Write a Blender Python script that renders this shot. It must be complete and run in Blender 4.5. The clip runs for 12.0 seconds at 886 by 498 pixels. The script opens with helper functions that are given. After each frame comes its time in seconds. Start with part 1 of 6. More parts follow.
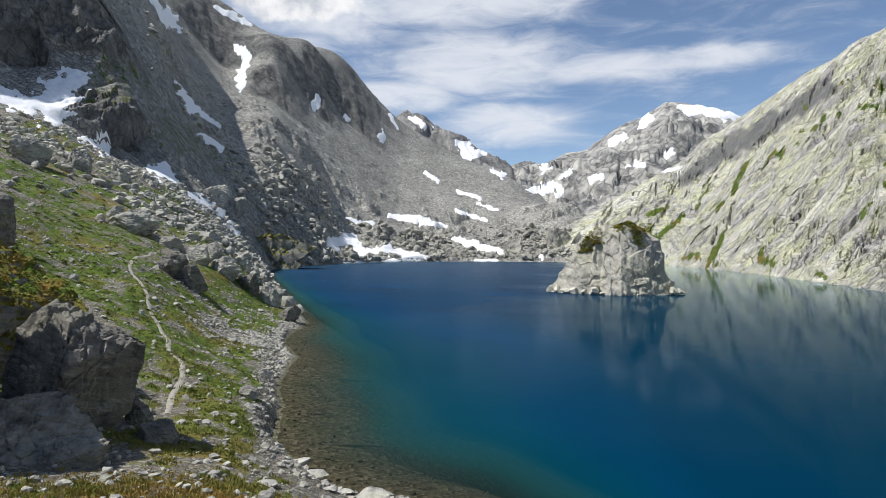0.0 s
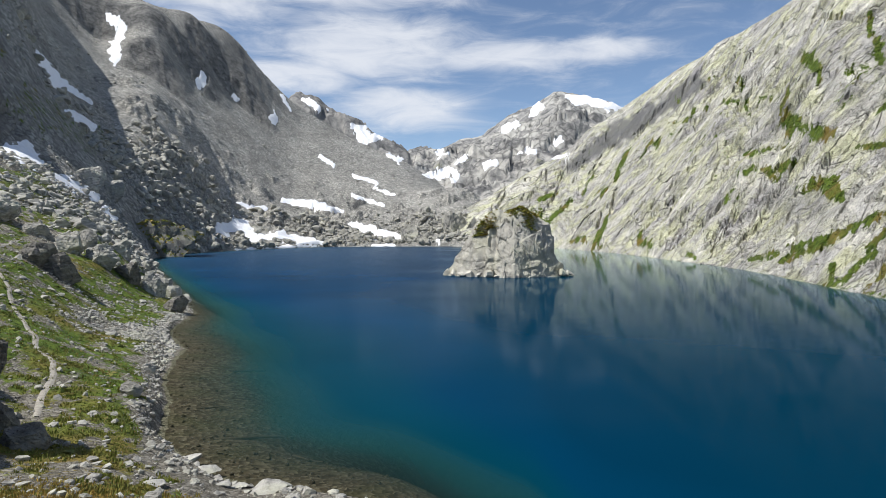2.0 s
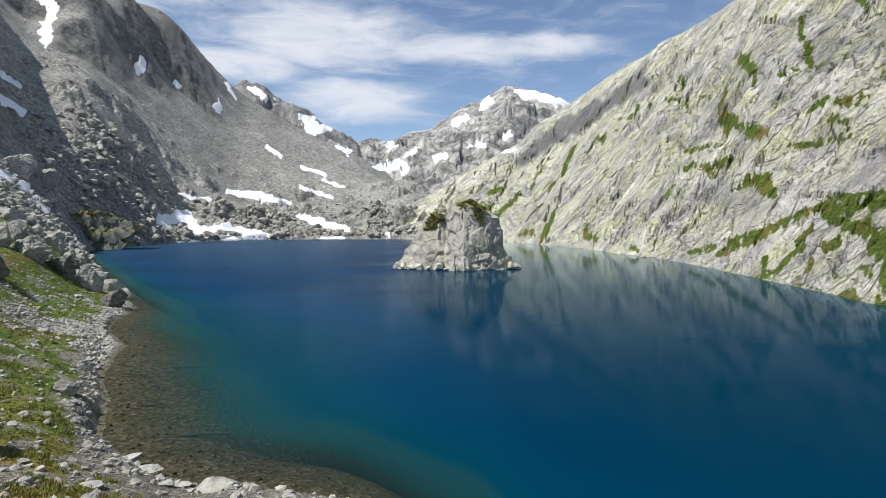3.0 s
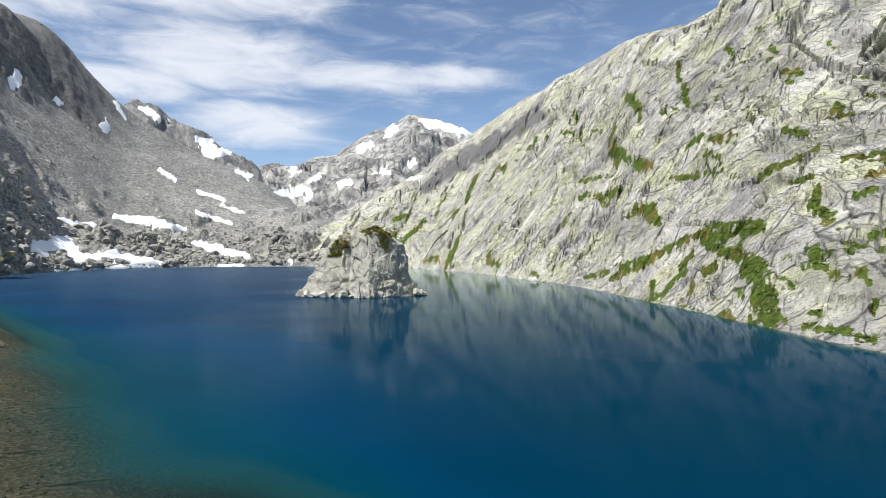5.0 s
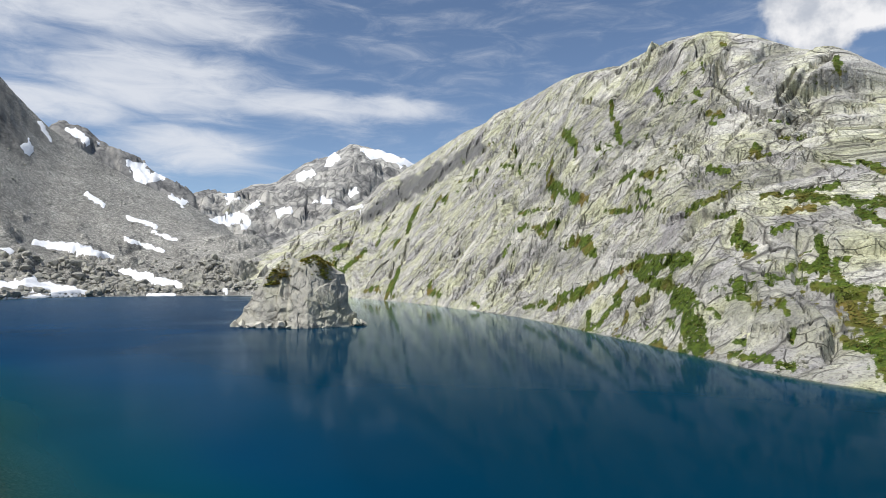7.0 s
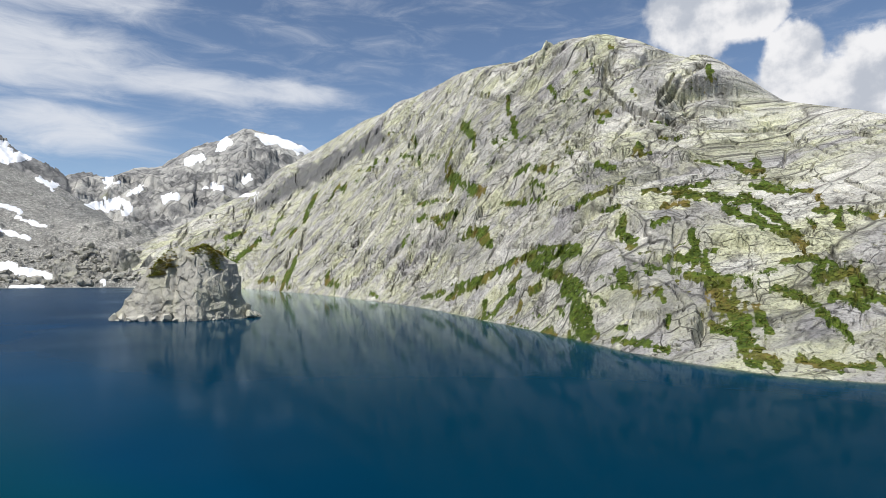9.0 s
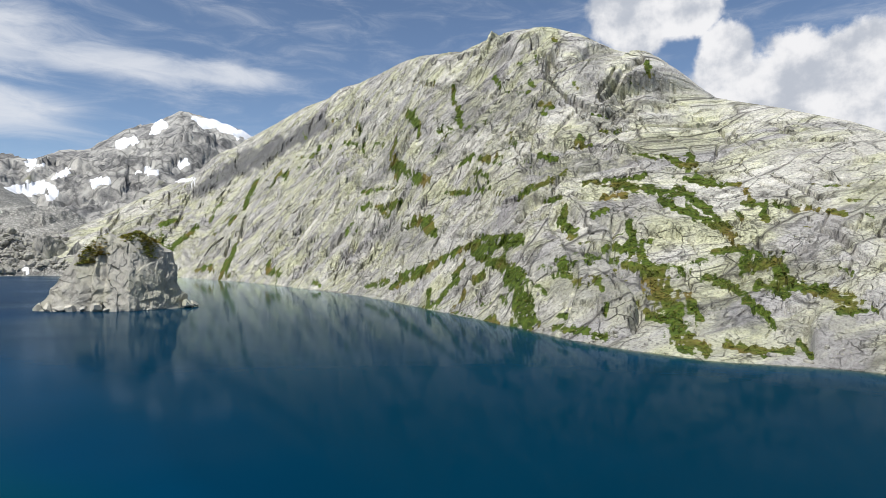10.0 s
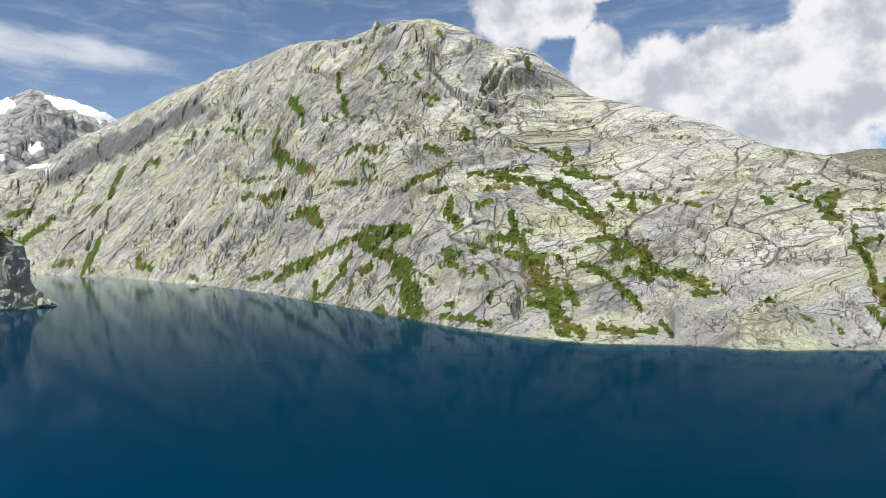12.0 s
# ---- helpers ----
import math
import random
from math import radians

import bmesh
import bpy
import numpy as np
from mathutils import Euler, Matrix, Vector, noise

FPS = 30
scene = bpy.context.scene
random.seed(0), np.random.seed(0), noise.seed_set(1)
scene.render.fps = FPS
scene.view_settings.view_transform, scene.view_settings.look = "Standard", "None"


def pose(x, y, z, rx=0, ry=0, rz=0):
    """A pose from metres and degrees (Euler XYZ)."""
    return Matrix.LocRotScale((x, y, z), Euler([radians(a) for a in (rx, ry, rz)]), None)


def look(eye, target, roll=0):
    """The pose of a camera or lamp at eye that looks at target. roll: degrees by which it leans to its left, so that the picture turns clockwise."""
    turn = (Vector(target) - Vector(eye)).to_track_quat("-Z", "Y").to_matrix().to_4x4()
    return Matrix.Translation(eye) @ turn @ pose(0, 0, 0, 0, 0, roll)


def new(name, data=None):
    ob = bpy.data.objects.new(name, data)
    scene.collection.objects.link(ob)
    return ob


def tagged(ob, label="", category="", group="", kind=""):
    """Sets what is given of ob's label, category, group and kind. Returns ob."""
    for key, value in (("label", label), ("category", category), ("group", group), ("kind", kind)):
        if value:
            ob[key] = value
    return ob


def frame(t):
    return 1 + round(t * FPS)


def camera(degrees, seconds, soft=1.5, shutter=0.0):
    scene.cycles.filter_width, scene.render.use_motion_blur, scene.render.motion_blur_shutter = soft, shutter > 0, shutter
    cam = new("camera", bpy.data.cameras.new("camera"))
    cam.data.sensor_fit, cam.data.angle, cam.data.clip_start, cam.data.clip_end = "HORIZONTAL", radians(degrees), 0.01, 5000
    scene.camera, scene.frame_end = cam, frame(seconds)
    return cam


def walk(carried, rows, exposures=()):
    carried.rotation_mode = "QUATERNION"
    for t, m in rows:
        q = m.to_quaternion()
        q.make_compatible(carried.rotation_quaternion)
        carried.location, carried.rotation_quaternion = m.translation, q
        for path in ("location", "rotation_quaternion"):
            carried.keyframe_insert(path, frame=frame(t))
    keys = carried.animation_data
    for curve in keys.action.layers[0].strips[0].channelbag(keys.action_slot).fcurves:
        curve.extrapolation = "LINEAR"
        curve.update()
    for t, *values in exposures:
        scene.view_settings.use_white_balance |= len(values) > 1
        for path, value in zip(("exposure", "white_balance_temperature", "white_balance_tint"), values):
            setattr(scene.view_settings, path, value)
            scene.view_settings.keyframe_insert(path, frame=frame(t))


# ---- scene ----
cam = camera(72.4, 12.0, soft=0.7)
# The camera stands on a knoll 13 m above the lake and turns to its right: seconds, yaw, pitch, roll.
EYE_Z = 13.0
ROWS = [(0, -0.00, 0.10, -0.32), (0.5, -2.03, -0.39, -0.24), (1, -4.96, -0.65, -0.22), (1.5, -7.33, -0.62, 0.14),
        (2, -9.70, -1.31, 0.14), (2.5, -12.10, -1.64, 0.01), (3, -14.43, -1.98, -0.10), (3.5, -17.00, -2.32, -0.05),
        (5.5, -24.68, 1.70, 0.10), (6, -25.71, 2.50, 0.07), (6.5, -27.40, 3.17, -0.14), (7, -28.97, 3.38, -0.20),
        (9, -38.51, 2.47, -0.08), (9.5, -40.99, 2.13, -0.17), (10, -43.78, 1.44, -0.24), (10.5, -46.82, 1.21, -0.19),
        (11, -49.33, 1.29, -0.05), (11.5, -51.69, 0.98, 0.41), (12, -54.39, 0.53, 0.50)]
walk(cam, [(t, pose(0.05, 0.03, EYE_Z, 90 + p, r, y)) for t, y, p, r in ROWS],
     [(0, -0.03), (3.5, 0.05), (5.5, 0.14), (6.5, 0.0), (7.0, -0.11), (9.0, -0.14), (12.0, -0.12)])

# ---- daylight ----
SUN_BEARING, SUN_HEIGHT = 100.0, 57.0     # degrees to the left of straight ahead, degrees above the horizon
sun_from = Vector((-math.sin(radians(SUN_BEARING)) * math.cos(radians(SUN_HEIGHT)),
                   math.cos(radians(SUN_BEARING)) * math.cos(radians(SUN_HEIGHT)), math.sin(radians(SUN_HEIGHT))))
sun = new("sun", bpy.data.lights.new("sun", "SUN"))
sun.data.energy, sun.data.angle, sun.data.color = 5.5, radians(0.55), (1.0, 0.98, 0.95)
sun.matrix_world = look(sun_from * 100, (0, 0, 0))
world = bpy.data.worlds.new("sky")
scene.world = world
world.use_nodes = True
wt = world.node_tree
sky = wt.nodes.new("ShaderNodeTexSky")
sky.sky_type, sky.sun_disc = "NISHITA", False
sky.sun_elevation, sky.sun_rotation = radians(SUN_HEIGHT), radians(-SUN_BEARING)
sky.altitude, sky.air_density, sky.dust_density, sky.ozone_density = 2300, 1.0, 0.4, 1.0


def wmath(op, a, b=None):
    n = wt.nodes.new("ShaderNodeMath")
    n.operation = op
    for socket, v in zip(n.inputs, (a, b)):
        if v is None:
            continue
        if isinstance(v, (int, float)):
            socket.default_value = v
        else:
            wt.links.new(v, socket)
    return n.outputs[0]


def wmix(fac, a, b):
    n = wt.nodes.new("ShaderNodeMix")
    n.data_type = "RGBA"
    for socket, v in ((n.inputs[0], fac), (n.inputs[6], a), (n.inputs[7], b)):
        if isinstance(v, tuple):
            socket.default_value = (*v, 1)
        elif isinstance(v, (int, float)):
            socket.default_value = v
        else:
            wt.links.new(v, socket)
    return n.outputs[2]


def wnoise(vector, scale, detail, rough=0.55, distort=0.0):
    n = wt.nodes.new("ShaderNodeTexNoise")
    n.inputs["Scale"].default_value, n.inputs["Detail"].default_value = scale, detail
    n.inputs["Roughness"].default_value, n.inputs["Distortion"].default_value = rough, distort
    wt.links.new(vector, n.inputs["Vector"])
    return n.outputs[0]


def wstep(a, b, v):
    n = wt.nodes.new("ShaderNodeMapRange")
    n.interpolation_type = "SMOOTHSTEP"
    n.inputs["From Min"].default_value, n.inputs["From Max"].default_value = a, b
    wt.links.new(v, n.inputs["Value"])
    return n.outputs[0]


# clouds, by bearing and height angle in degrees
axes = wt.nodes.new("ShaderNodeSeparateXYZ")
wt.links.new(wt.nodes.new("ShaderNodeTexCoord").outputs["Generated"], axes.inputs[0])
w_bear = wmath("MULTIPLY", wmath("ARCTAN2", wmath("MULTIPLY", axes.outputs[0], -1), axes.outputs[1]), 57.2958)
w_rise = wmath("MULTIPLY", wmath("ARCSINE", axes.outputs[2]), 57.2958)
chart = wt.nodes.new("ShaderNodeCombineXYZ")
wt.links.new(w_bear, chart.inputs[0])
wt.links.new(w_rise, chart.inputs[1])
streak = wt.nodes.new("ShaderNodeMapping")
streak.inputs["Rotation"].default_value = (0, 0, radians(7))
streak.inputs["Scale"].default_value = (0.3, 1.15, 1)
wt.links.new(chart.outputs[0], streak.inputs[0])


def puff(bear, rise, wide, high):
    dx = wmath("DIVIDE", wmath("SUBTRACT", w_bear, bear), wide)
    dy = wmath("DIVIDE", wmath("SUBTRACT", w_rise, rise), high)
    return wmath("SUBTRACT", 1.0, wmath("SQRT", wmath("ADD", wmath("MULTIPLY", dx, dx), wmath("MULTIPLY", dy, dy))))


def gathered(*puffs):
    total = None
    for p in puffs:
        one = puff(*p)
        total = one if total is None else wmath("MAXIMUM", total, one)
    return total


veil = gathered((12, 22, 12, 5.5), (-3, 17.0, 13, 4.0), (-16, 16.2, 12, 2.0), (-23, 16.4, 8, 1.5), (-6, 11.8, 9, 2.6), (4, 14.2, 8, 2.2), (-2, 22.5, 16, 3.4), (30, 26, 14, 5))
fibre = wnoise(streak.outputs[0], 0.55, 7, 0.62, 0.6)
veil = wstep(0.45, 1.32, wmath("ADD", wmath("MULTIPLY", wstep(-0.1, 0.8, veil), 0.62), wmath("MULTIPLY", fibre, 1.1)))
heap = gathered((14.5, 22.6, 6.5, 2.6), (-61.5, 21.8, 4.2, 3.6), (-65.5, 22.0, 3.6, 3.0), (-68.8, 16.2, 2.6, 4.4), (-68.5, 23.5, 2.6, 1.8), (-74, 14.4, 5.0, 4.2), (-79, 14.2, 5.5, 4.6), (-84, 13.0, 6.0, 5.5),
                (-89.5, 15.5, 6.0, 6.6), (-95, 14, 9, 7), (-108, 12, 10, 6), (-78, 9, 14, 3.5))
billow = wnoise(chart.outputs[0], 0.34, 9, 0.58)
cumulus = wstep(0.56, 0.76, wmath("ADD", wmath("MULTIPLY", wstep(-0.5, 0.6, heap), 0.6), wmath("MULTIPLY", billow, 0.75)))
lit = wnoise(chart.outputs[0], 0.24, 6, 0.55)
heap_colour = wmix(wstep(0.36, 0.6, lit), (0.56, 0.60, 0.68), (0.98, 0.98, 1.0))
sky_now = wt.nodes.new("ShaderNodeVectorMath")
sky_now.operation = "SCALE"
sky_now.inputs["Scale"].default_value = 0.13
wt.links.new(sky.outputs[0], sky_now.inputs[0])
above = wstep(-2.0, 4.0, w_rise)
painted = wmix(wmath("MULTIPLY", wmath("MULTIPLY", veil, above), 0.85), sky_now.outputs[0], (0.84, 0.87, 0.93))
painted = wmix(wmath("MULTIPLY", cumulus, above), painted, heap_colour)
wt.links.new(painted, wt.nodes["Background"].inputs[0])
wt.nodes["Background"].inputs[1].default_value = 1.0

# ---- noise on arrays ----
def lattice(ix, iy, iz, seed):
    n = (ix.astype(np.int64) * 374761393 + iy.astype(np.int64) * 668265263 + iz.astype(np.int64) * 2147483647 + seed * 1274126177) & 0xFFFFFFFF
    n = ((n ^ (n >> 13)) * 1274126177) & 0xFFFFFFFF
    n = ((n ^ (n >> 15)) * 2246822519) & 0xFFFFFFFF
    return ((n ^ (n >> 16)) & 0xFFFF).astype(np.float32) / 32767.5 - 1.0


def vnoise(x, y, seed=0):
    """Smooth noise in the plane, -1 to 1."""
    ix, iy = np.floor(x), np.floor(y)
    fx, fy = (x - ix).astype(np.float32), (y - iy).astype(np.float32)
    ux, uy = fx * fx * fx * (fx * (fx * 6 - 15) + 10), fy * fy * fy * (fy * (fy * 6 - 15) + 10)
    z = np.zeros_like(ix)

    def corner(a, b):
        g = lattice(ix + a, iy + b, z, seed) * np.float32(math.pi)
        return np.cos(g) * (fx - a) + np.sin(g) * (fy - b)
    lo = corner(0, 0) * (1 - ux) + corner(1, 0) * ux
    hi = corner(0, 1) * (1 - ux) + corner(1, 1) * ux
    return (lo * (1 - uy) + hi * uy) * 1.6


def fbm(x, y, octaves=4, seed=0, gain=0.5, ridged=False):
    total, amp, norm = 0.0, 1.0, 0.0
    for k in range(octaves):
        n = vnoise(x * 2.03 ** k + 17.3 * k, y * 2.03 ** k - 9.1 * k, seed + k)
        total = total + amp * ((1 - 2 * np.abs(n)) if ridged else n)
        norm, amp = norm + amp, amp * gain
    return total / norm


def plates(x, y, wide, high, seed, lean=0.9):
    """Broken rock: plates of that size, each set off and tilted by chance. Gives the relief (about -1 to 1) and the distance to the joint."""
    px, py = x / wide, y / high
    ix, iy = np.floor(px), np.floor(py)
    d1, d2 = np.full(x.shape, 9.0, np.float32), np.full(x.shape, 9.0, np.float32)
    value = np.zeros(x.shape, np.float32)
    zero = np.zeros_like(ix)
    for i in (-1, 0, 1):
        for j in (-1, 0, 1):
            h = lattice(ix + i, iy + j, zero, seed)
            k = lattice(ix + i, iy + j, zero, seed + 7)
            dx = px - (ix + i + 0.5 + 0.45 * h)
            dy = py - (iy + j + 0.5 + 0.45 * k)
            d = (dx * dx + dy * dy).astype(np.float32)
            m = np.mod(h * 7.31 + k * 3.17, 2.0) - 1
            mine = m + lean * (k * dx - h * dy)
            first = d < d1
            d2 = np.where(first, d1, np.minimum(d2, d))
            value = np.where(first, mine, value)
            d1 = np.where(first, d, d1)
    return value, np.sqrt(d2) - np.sqrt(d1)


def plates_in(rows, cols, x, y, *rest):
    """The same on a window of the sheet, nothing elsewhere."""
    out = np.zeros(x.shape, np.float32), np.ones(x.shape, np.float32)
    got = plates(x[rows, cols], y[rows, cols], *rest)
    for o, g in zip(out, got):
        o[rows, cols] = g
    return out


def eased(v, times=1):
    """Takes the sharpest teeth off a field on the sheet."""
    for _ in range(times):
        v = np.pad(v, 1, mode="edge")
        v = (v[:-2] + 2 * v[1:-1] + v[2:]) / 4
        v = (v[:, :-2] + 2 * v[:, 1:-1] + v[:, 2:]) / 4
    return v


def smooth(a, b, x):
    t = np.clip((x - a) / (b - a), 0, 1)
    return t * t * (3 - 2 * t)


# ---- the plan, fitted to the camera's view: bearings in degrees (left of straight ahead is positive) and metres from the knoll ----
SHORE_LEFT = [(-130, 45), (-90, 22), (-50, 22), (-20, 24), (-2.6, 28.6), (4.4, 31.2), (8.6, 32.6), (11.7, 35.3), (13.7, 37.4), (15.7, 41.5),
              (14.8, 49), (15.3, 58), (13.9, 76), (14.8, 91), (12.8, 111), (13.3, 126), (14.6, 183), (16.1, 317), (15.8, 392), (13.8, 465),
              (9.7, 540), (5, 630), (1.8, 680), (-5, 700), (-10.4, 690), (-12.9, 660), (-16.4, 648)]
SHORE_RIGHT = [(-20.3, 600), (-21.7, 545), (-25.6, 440), (-30, 335), (-36.1, 248), (-42, 178), (-46, 150), (-50, 129), (-55, 109), (-60.5, 97.5),
               (-65.7, 91.8), (-70.7, 90), (-75.5, 91), (-80, 91), (-84.2, 92), (-90.5, 98), (-105, 120), (-120, 120)]
# crest of the smooth rock mountain: bearing, distance, height angle
SLAB_CREST = [(-11, 800, 2.0), (-14.4, 790, 3.85), (-17, 770, 5.45), (-21.3, 740, 7.8), (-25.6, 700, 11.0), (-27.2, 685, 12.0), (-31, 620, 14.2),
              (-34.8, 550, 15.9), (-36.7, 510, 17.0), (-40.3, 440, 18.7), (-42, 410, 19.2), (-45.5, 375, 19.45), (-48, 350, 20.5),
              (-50.7, 320, 21.1), (-53.6, 300, 21.3), (-56.5, 285, 20.55), (-59.7, 275, 19.0), (-62.3, 270, 18.2), (-66, 265, 15.8),
              (-68.2, 258, 14.2), (-73.4, 240, 12.8), (-78, 220, 11.2), (-80.2, 212, 10.1), (-83.6, 200, 8.4), (-86, 195, 7.5),
              (-90.7, 190, 5.7), (-105, 200, 4.5), (-135, 220, 3)]
DARK_PEAK = [(9, 1700, 6), (6, 1700, 10.5), (3.8, 1700, 12.9), (1.9, 1690, 12.5), (-0.8, 1670, 11.0), (-3.5, 1650, 9.4), (-5.3, 1640, 8.6),
             (-6.4, 1630, 7.5), (-8, 1630, 4)]
FAR_MOUNTAIN = [(-3, 1800, 4), (-5, 1800, 6.9), (-6.4, 1800, 7.7), (-7.7, 1800, 8.2), (-9.3, 1820, 8.0), (-11.4, 1840, 8.8), (-13.4, 1850, 9.25),
                (-15.9, 1880, 10.9), (-18.3, 1900, 12.0), (-20, 1900, 13.1), (-20.9, 1900, 13.1), (-23, 1920, 12.5), (-25.2, 1940, 12.0),
                (-26.1, 1950, 11.4), (-30, 1950, 10), (-36, 1950, 8)]
FAR_HILL = [(-70, 900, 4), (-80, 900, 7.0), (-86, 900, 7.7), (-90.7, 900, 7.8), (-110, 900, 8), (-140, 900, 7)]

PROFILES = {}


def profile(bearing, *steps):
    """The lie of the land along one bearing: pairs of distance and height above the lake."""
    PROFILES[bearing] = steps


profile(180, (2, 11.3), (10, 11.5), (60, 22), (200, 55), (600, 160), (900, 220))
profile(90, (2, 11.3), (10, 11.5), (40, 15), (100, 30), (230, 66), (330, 110), (500, 260), (900, 330))
# at 62 and 45: unseen high ground, added so the cliffs fall in shade
profile(62, (2, 11.3), (8, 10.5), (30, 11), (60, 16), (150, 40), (250, 90), (330, 200), (420, 330), (520, 400), (900, 430))
profile(45, (2, 11.3), (8, 10), (20, 7), (34, 7), (50, 10), (80, 17), (130, 28), (230, 56), (300, 80), (330, 140), (400, 260), (470, 350), (560, 400), (900, 430))
profile(36.2, (2, 11.3), (8, 9.5), (20, 5), (26, 4.6), (34, 4.4), (50, 7), (80, 14), (130, 24), (230, 50), (298, 70), (352, 97), (366, 128),
        (395, 175), (430, 240), (490, 330), (900, 400))
profile(32.6, (2, 11.3), (8, 9.3), (20, 4.6), (31, 4.2), (50, 5.8), (80, 11), (130, 21), (230, 45), (305, 68), (368, 112), (382, 148),
        (415, 200), (480, 290), (560, 340), (900, 400))
profile(28.6, (2, 11.3), (8, 9.2), (18, 5), (26, 4.1), (33, 3.6), (50, 4.5), (80, 9.5), (130, 17.6), (240, 41), (310, 53), (335, 85), (380, 125),
        (420, 185), (470, 240), (520, 272), (600, 330), (760, 420), (900, 430))
profile(26.6, (2, 11.3), (8, 9.2), (18, 5), (25, 4.2), (33, 3.5), (48, 3.7), (70, 7), (124, 15), (240, 38), (320, 52), (345, 80), (390, 112),
        (430, 150), (480, 190), (520, 212), (600, 250), (760, 345), (820, 400), (900, 410))
profile(24.3, (2, 11.3), (8, 9.2), (18, 5), (24, 4.3), (32, 3.3), (46, 2.9), (62, 4.7), (78, 6.6), (118, 12.3), (190, 23), (255, 36.5), (330, 50),
        (360, 70), (400, 92), (560, 165), (680, 232), (760, 290), (820, 365), (900, 370))
profile(19.7, (2, 11.3), (8, 9), (18, 5), (26, 3.2), (33, 2.6), (47, 2.4), (78, 2.2), (95, 3.2), (108, 5.7), (125, 10), (150, 14.7), (200, 12),
        (320, 23.6), (450, 69.6), (600, 141), (730, 207), (760, 260), (800, 316), (900, 320))
profile(15.8, (2, 11.3), (8, 9), (18, 5), (26, 2.5), (36, 1.2), (60, 1), (100, 1.3), (130, 2), (150, 2.6), (200, 2), (320, 0.5), (380, 6),
        (430, 24), (520, 80), (650, 155), (720, 183), (750, 240), (800, 295), (900, 300))
profile(12.6, (2, 11.3), (10, 7), (20, 3.5), (36, 0.6), (60, -4), (110, 0.5), (126, 0.5), (200, -10), (465, 0), (500, 20), (600, 75), (720, 140),
        (790, 194), (820, 250), (860, 309), (1000, 310))
profile(9.7, (2, 11.3), (10, 7), (20, 3), (33, 0), (60, -8), (400, -20), (540, 0), (640, 26), (730, 89), (860, 197), (890, 260), (930, 315), (1050, 300))
profile(4.5, (2, 11.3), (10, 7), (20, 3), (33, 0), (60, -8), (400, -20), (640, 0), (760, 43), (850, 102), (950, 184), (990, 226), (1100, 200), (1400, 160))
profile(-0.9, (2, 11.3), (10, 7), (20, 3), (32, 0), (60, -8), (400, -20), (690, 0), (800, 45), (900, 108), (1010, 175), (1150, 150), (1400, 130))
profile(-6.2, (2, 11.3), (10, 7), (20, 3), (31, 0), (60, -8), (400, -20), (700, 0), (790, 44), (880, 81), (1000, 136), (1100, 105), (1400, 100))
profile(-11.4, (2, 11.3), (10, 7), (20, 3), (30, 0), (60, -8), (400, -20), (680, 0), (720, 28), (800, 46), (950, 92), (1050, 80), (1400, 90))
profile(-14, (2, 11.3), (10, 7), (20, 3), (29, 0), (60, -8), (400, -20), (655, 0), (720, 15), (900, 60), (1000, 55), (1400, 80))
profile(-22, (2, 11.3), (10, 7), (20, 3), (28, 0), (60, -8), (400, -20), (600, -2), (900, 30), (1400, 60))
profile(-60, (2, 11.3), (10, 7), (19, 3), (24, 0), (50, -8), (100, -15), (300, -10), (900, 10))
profile(-100, (2, 11.3), (10, 8), (19, 3), (24, 0), (50, -8), (100, -15), (300, -10), (900, 20))
profile(-140, (2, 11.3), (10, 10), (40, 8), (100, 10), (300, 40), (900, 150))


FAR_FOOT = {24.3: 400, 19.7: 320, 15.8: 430, 12.6: 470, 9.7: 540, 4.5: 640, -0.9: 690, -6.2: 700}
for b_, r_ in FAR_FOOT.items():     # scree stretched along the camera's sight lines, so it lies flatter and catches sun
    far_r = [r_ + 1.65 * (r - r_) if r > r_ else r for r, z in PROFILES[b_]]
    PROFILES[b_] = [(q, EYE_Z + q * (z - EYE_Z) / r if r > r_ else z) for q, (r, z) in zip(far_r, PROFILES[b_])]


for b_ in (36.2, 32.6, 28.6, 26.6, 24.3):     # cliff tops cut off just above the camera's view, to shorten their shadow
    PROFILES[b_] = [(r, min(z, EYE_Z + (0.41 if b_ > 27 else 0.46) * r)) for r, z in PROFILES[b_]]


def spot(bearing, r):
    b = np.radians(bearing)
    return -np.sin(b) * r, np.cos(b) * r


def shore_polygon():
    pts = np.array([spot(b, r) for b, r in SHORE_LEFT + SHORE_RIGHT])
    out = []
    n = len(pts)
    for i in range(n):      # a smooth closed curve through the corners
        p0, p1, p2, p3 = pts[i - 1], pts[i], pts[(i + 1) % n], pts[(i + 2) % n]
        for t in np.linspace(0, 1, 5)[:-1]:
            out.append(p1 + 0.35 * t * (1 - t) * ((1 - t) * (p2 - p0) - t * (p3 - p1)) + (p2 - p1) * t)
    return np.array(out)


POLY = shore_polygon()


def shore_distance(x, y):
    """Metres from the shore line: positive in the lake, negative on land."""
    a, b = POLY, np.roll(POLY, -1, axis=0)
    best = np.full(x.shape, 1e9, np.float32)
    inside = np.zeros(x.shape, bool)
    for (ax, ay), (bx, by) in zip(a, b):
        dx, dy = bx - ax, by - ay
        px, py = x - ax, y - ay
        t = np.clip((px * dx + py * dy) / (dx * dx + dy * dy), 0, 1)
        best = np.minimum(best, (px - t * dx) ** 2 + (py - t * dy) ** 2)
        if ay != by:
            inside ^= ((ay > y) != (by > y)) & (x < dx * (y - ay) / dy + ax)
    return np.where(inside, 1, -1) * np.sqrt(best)


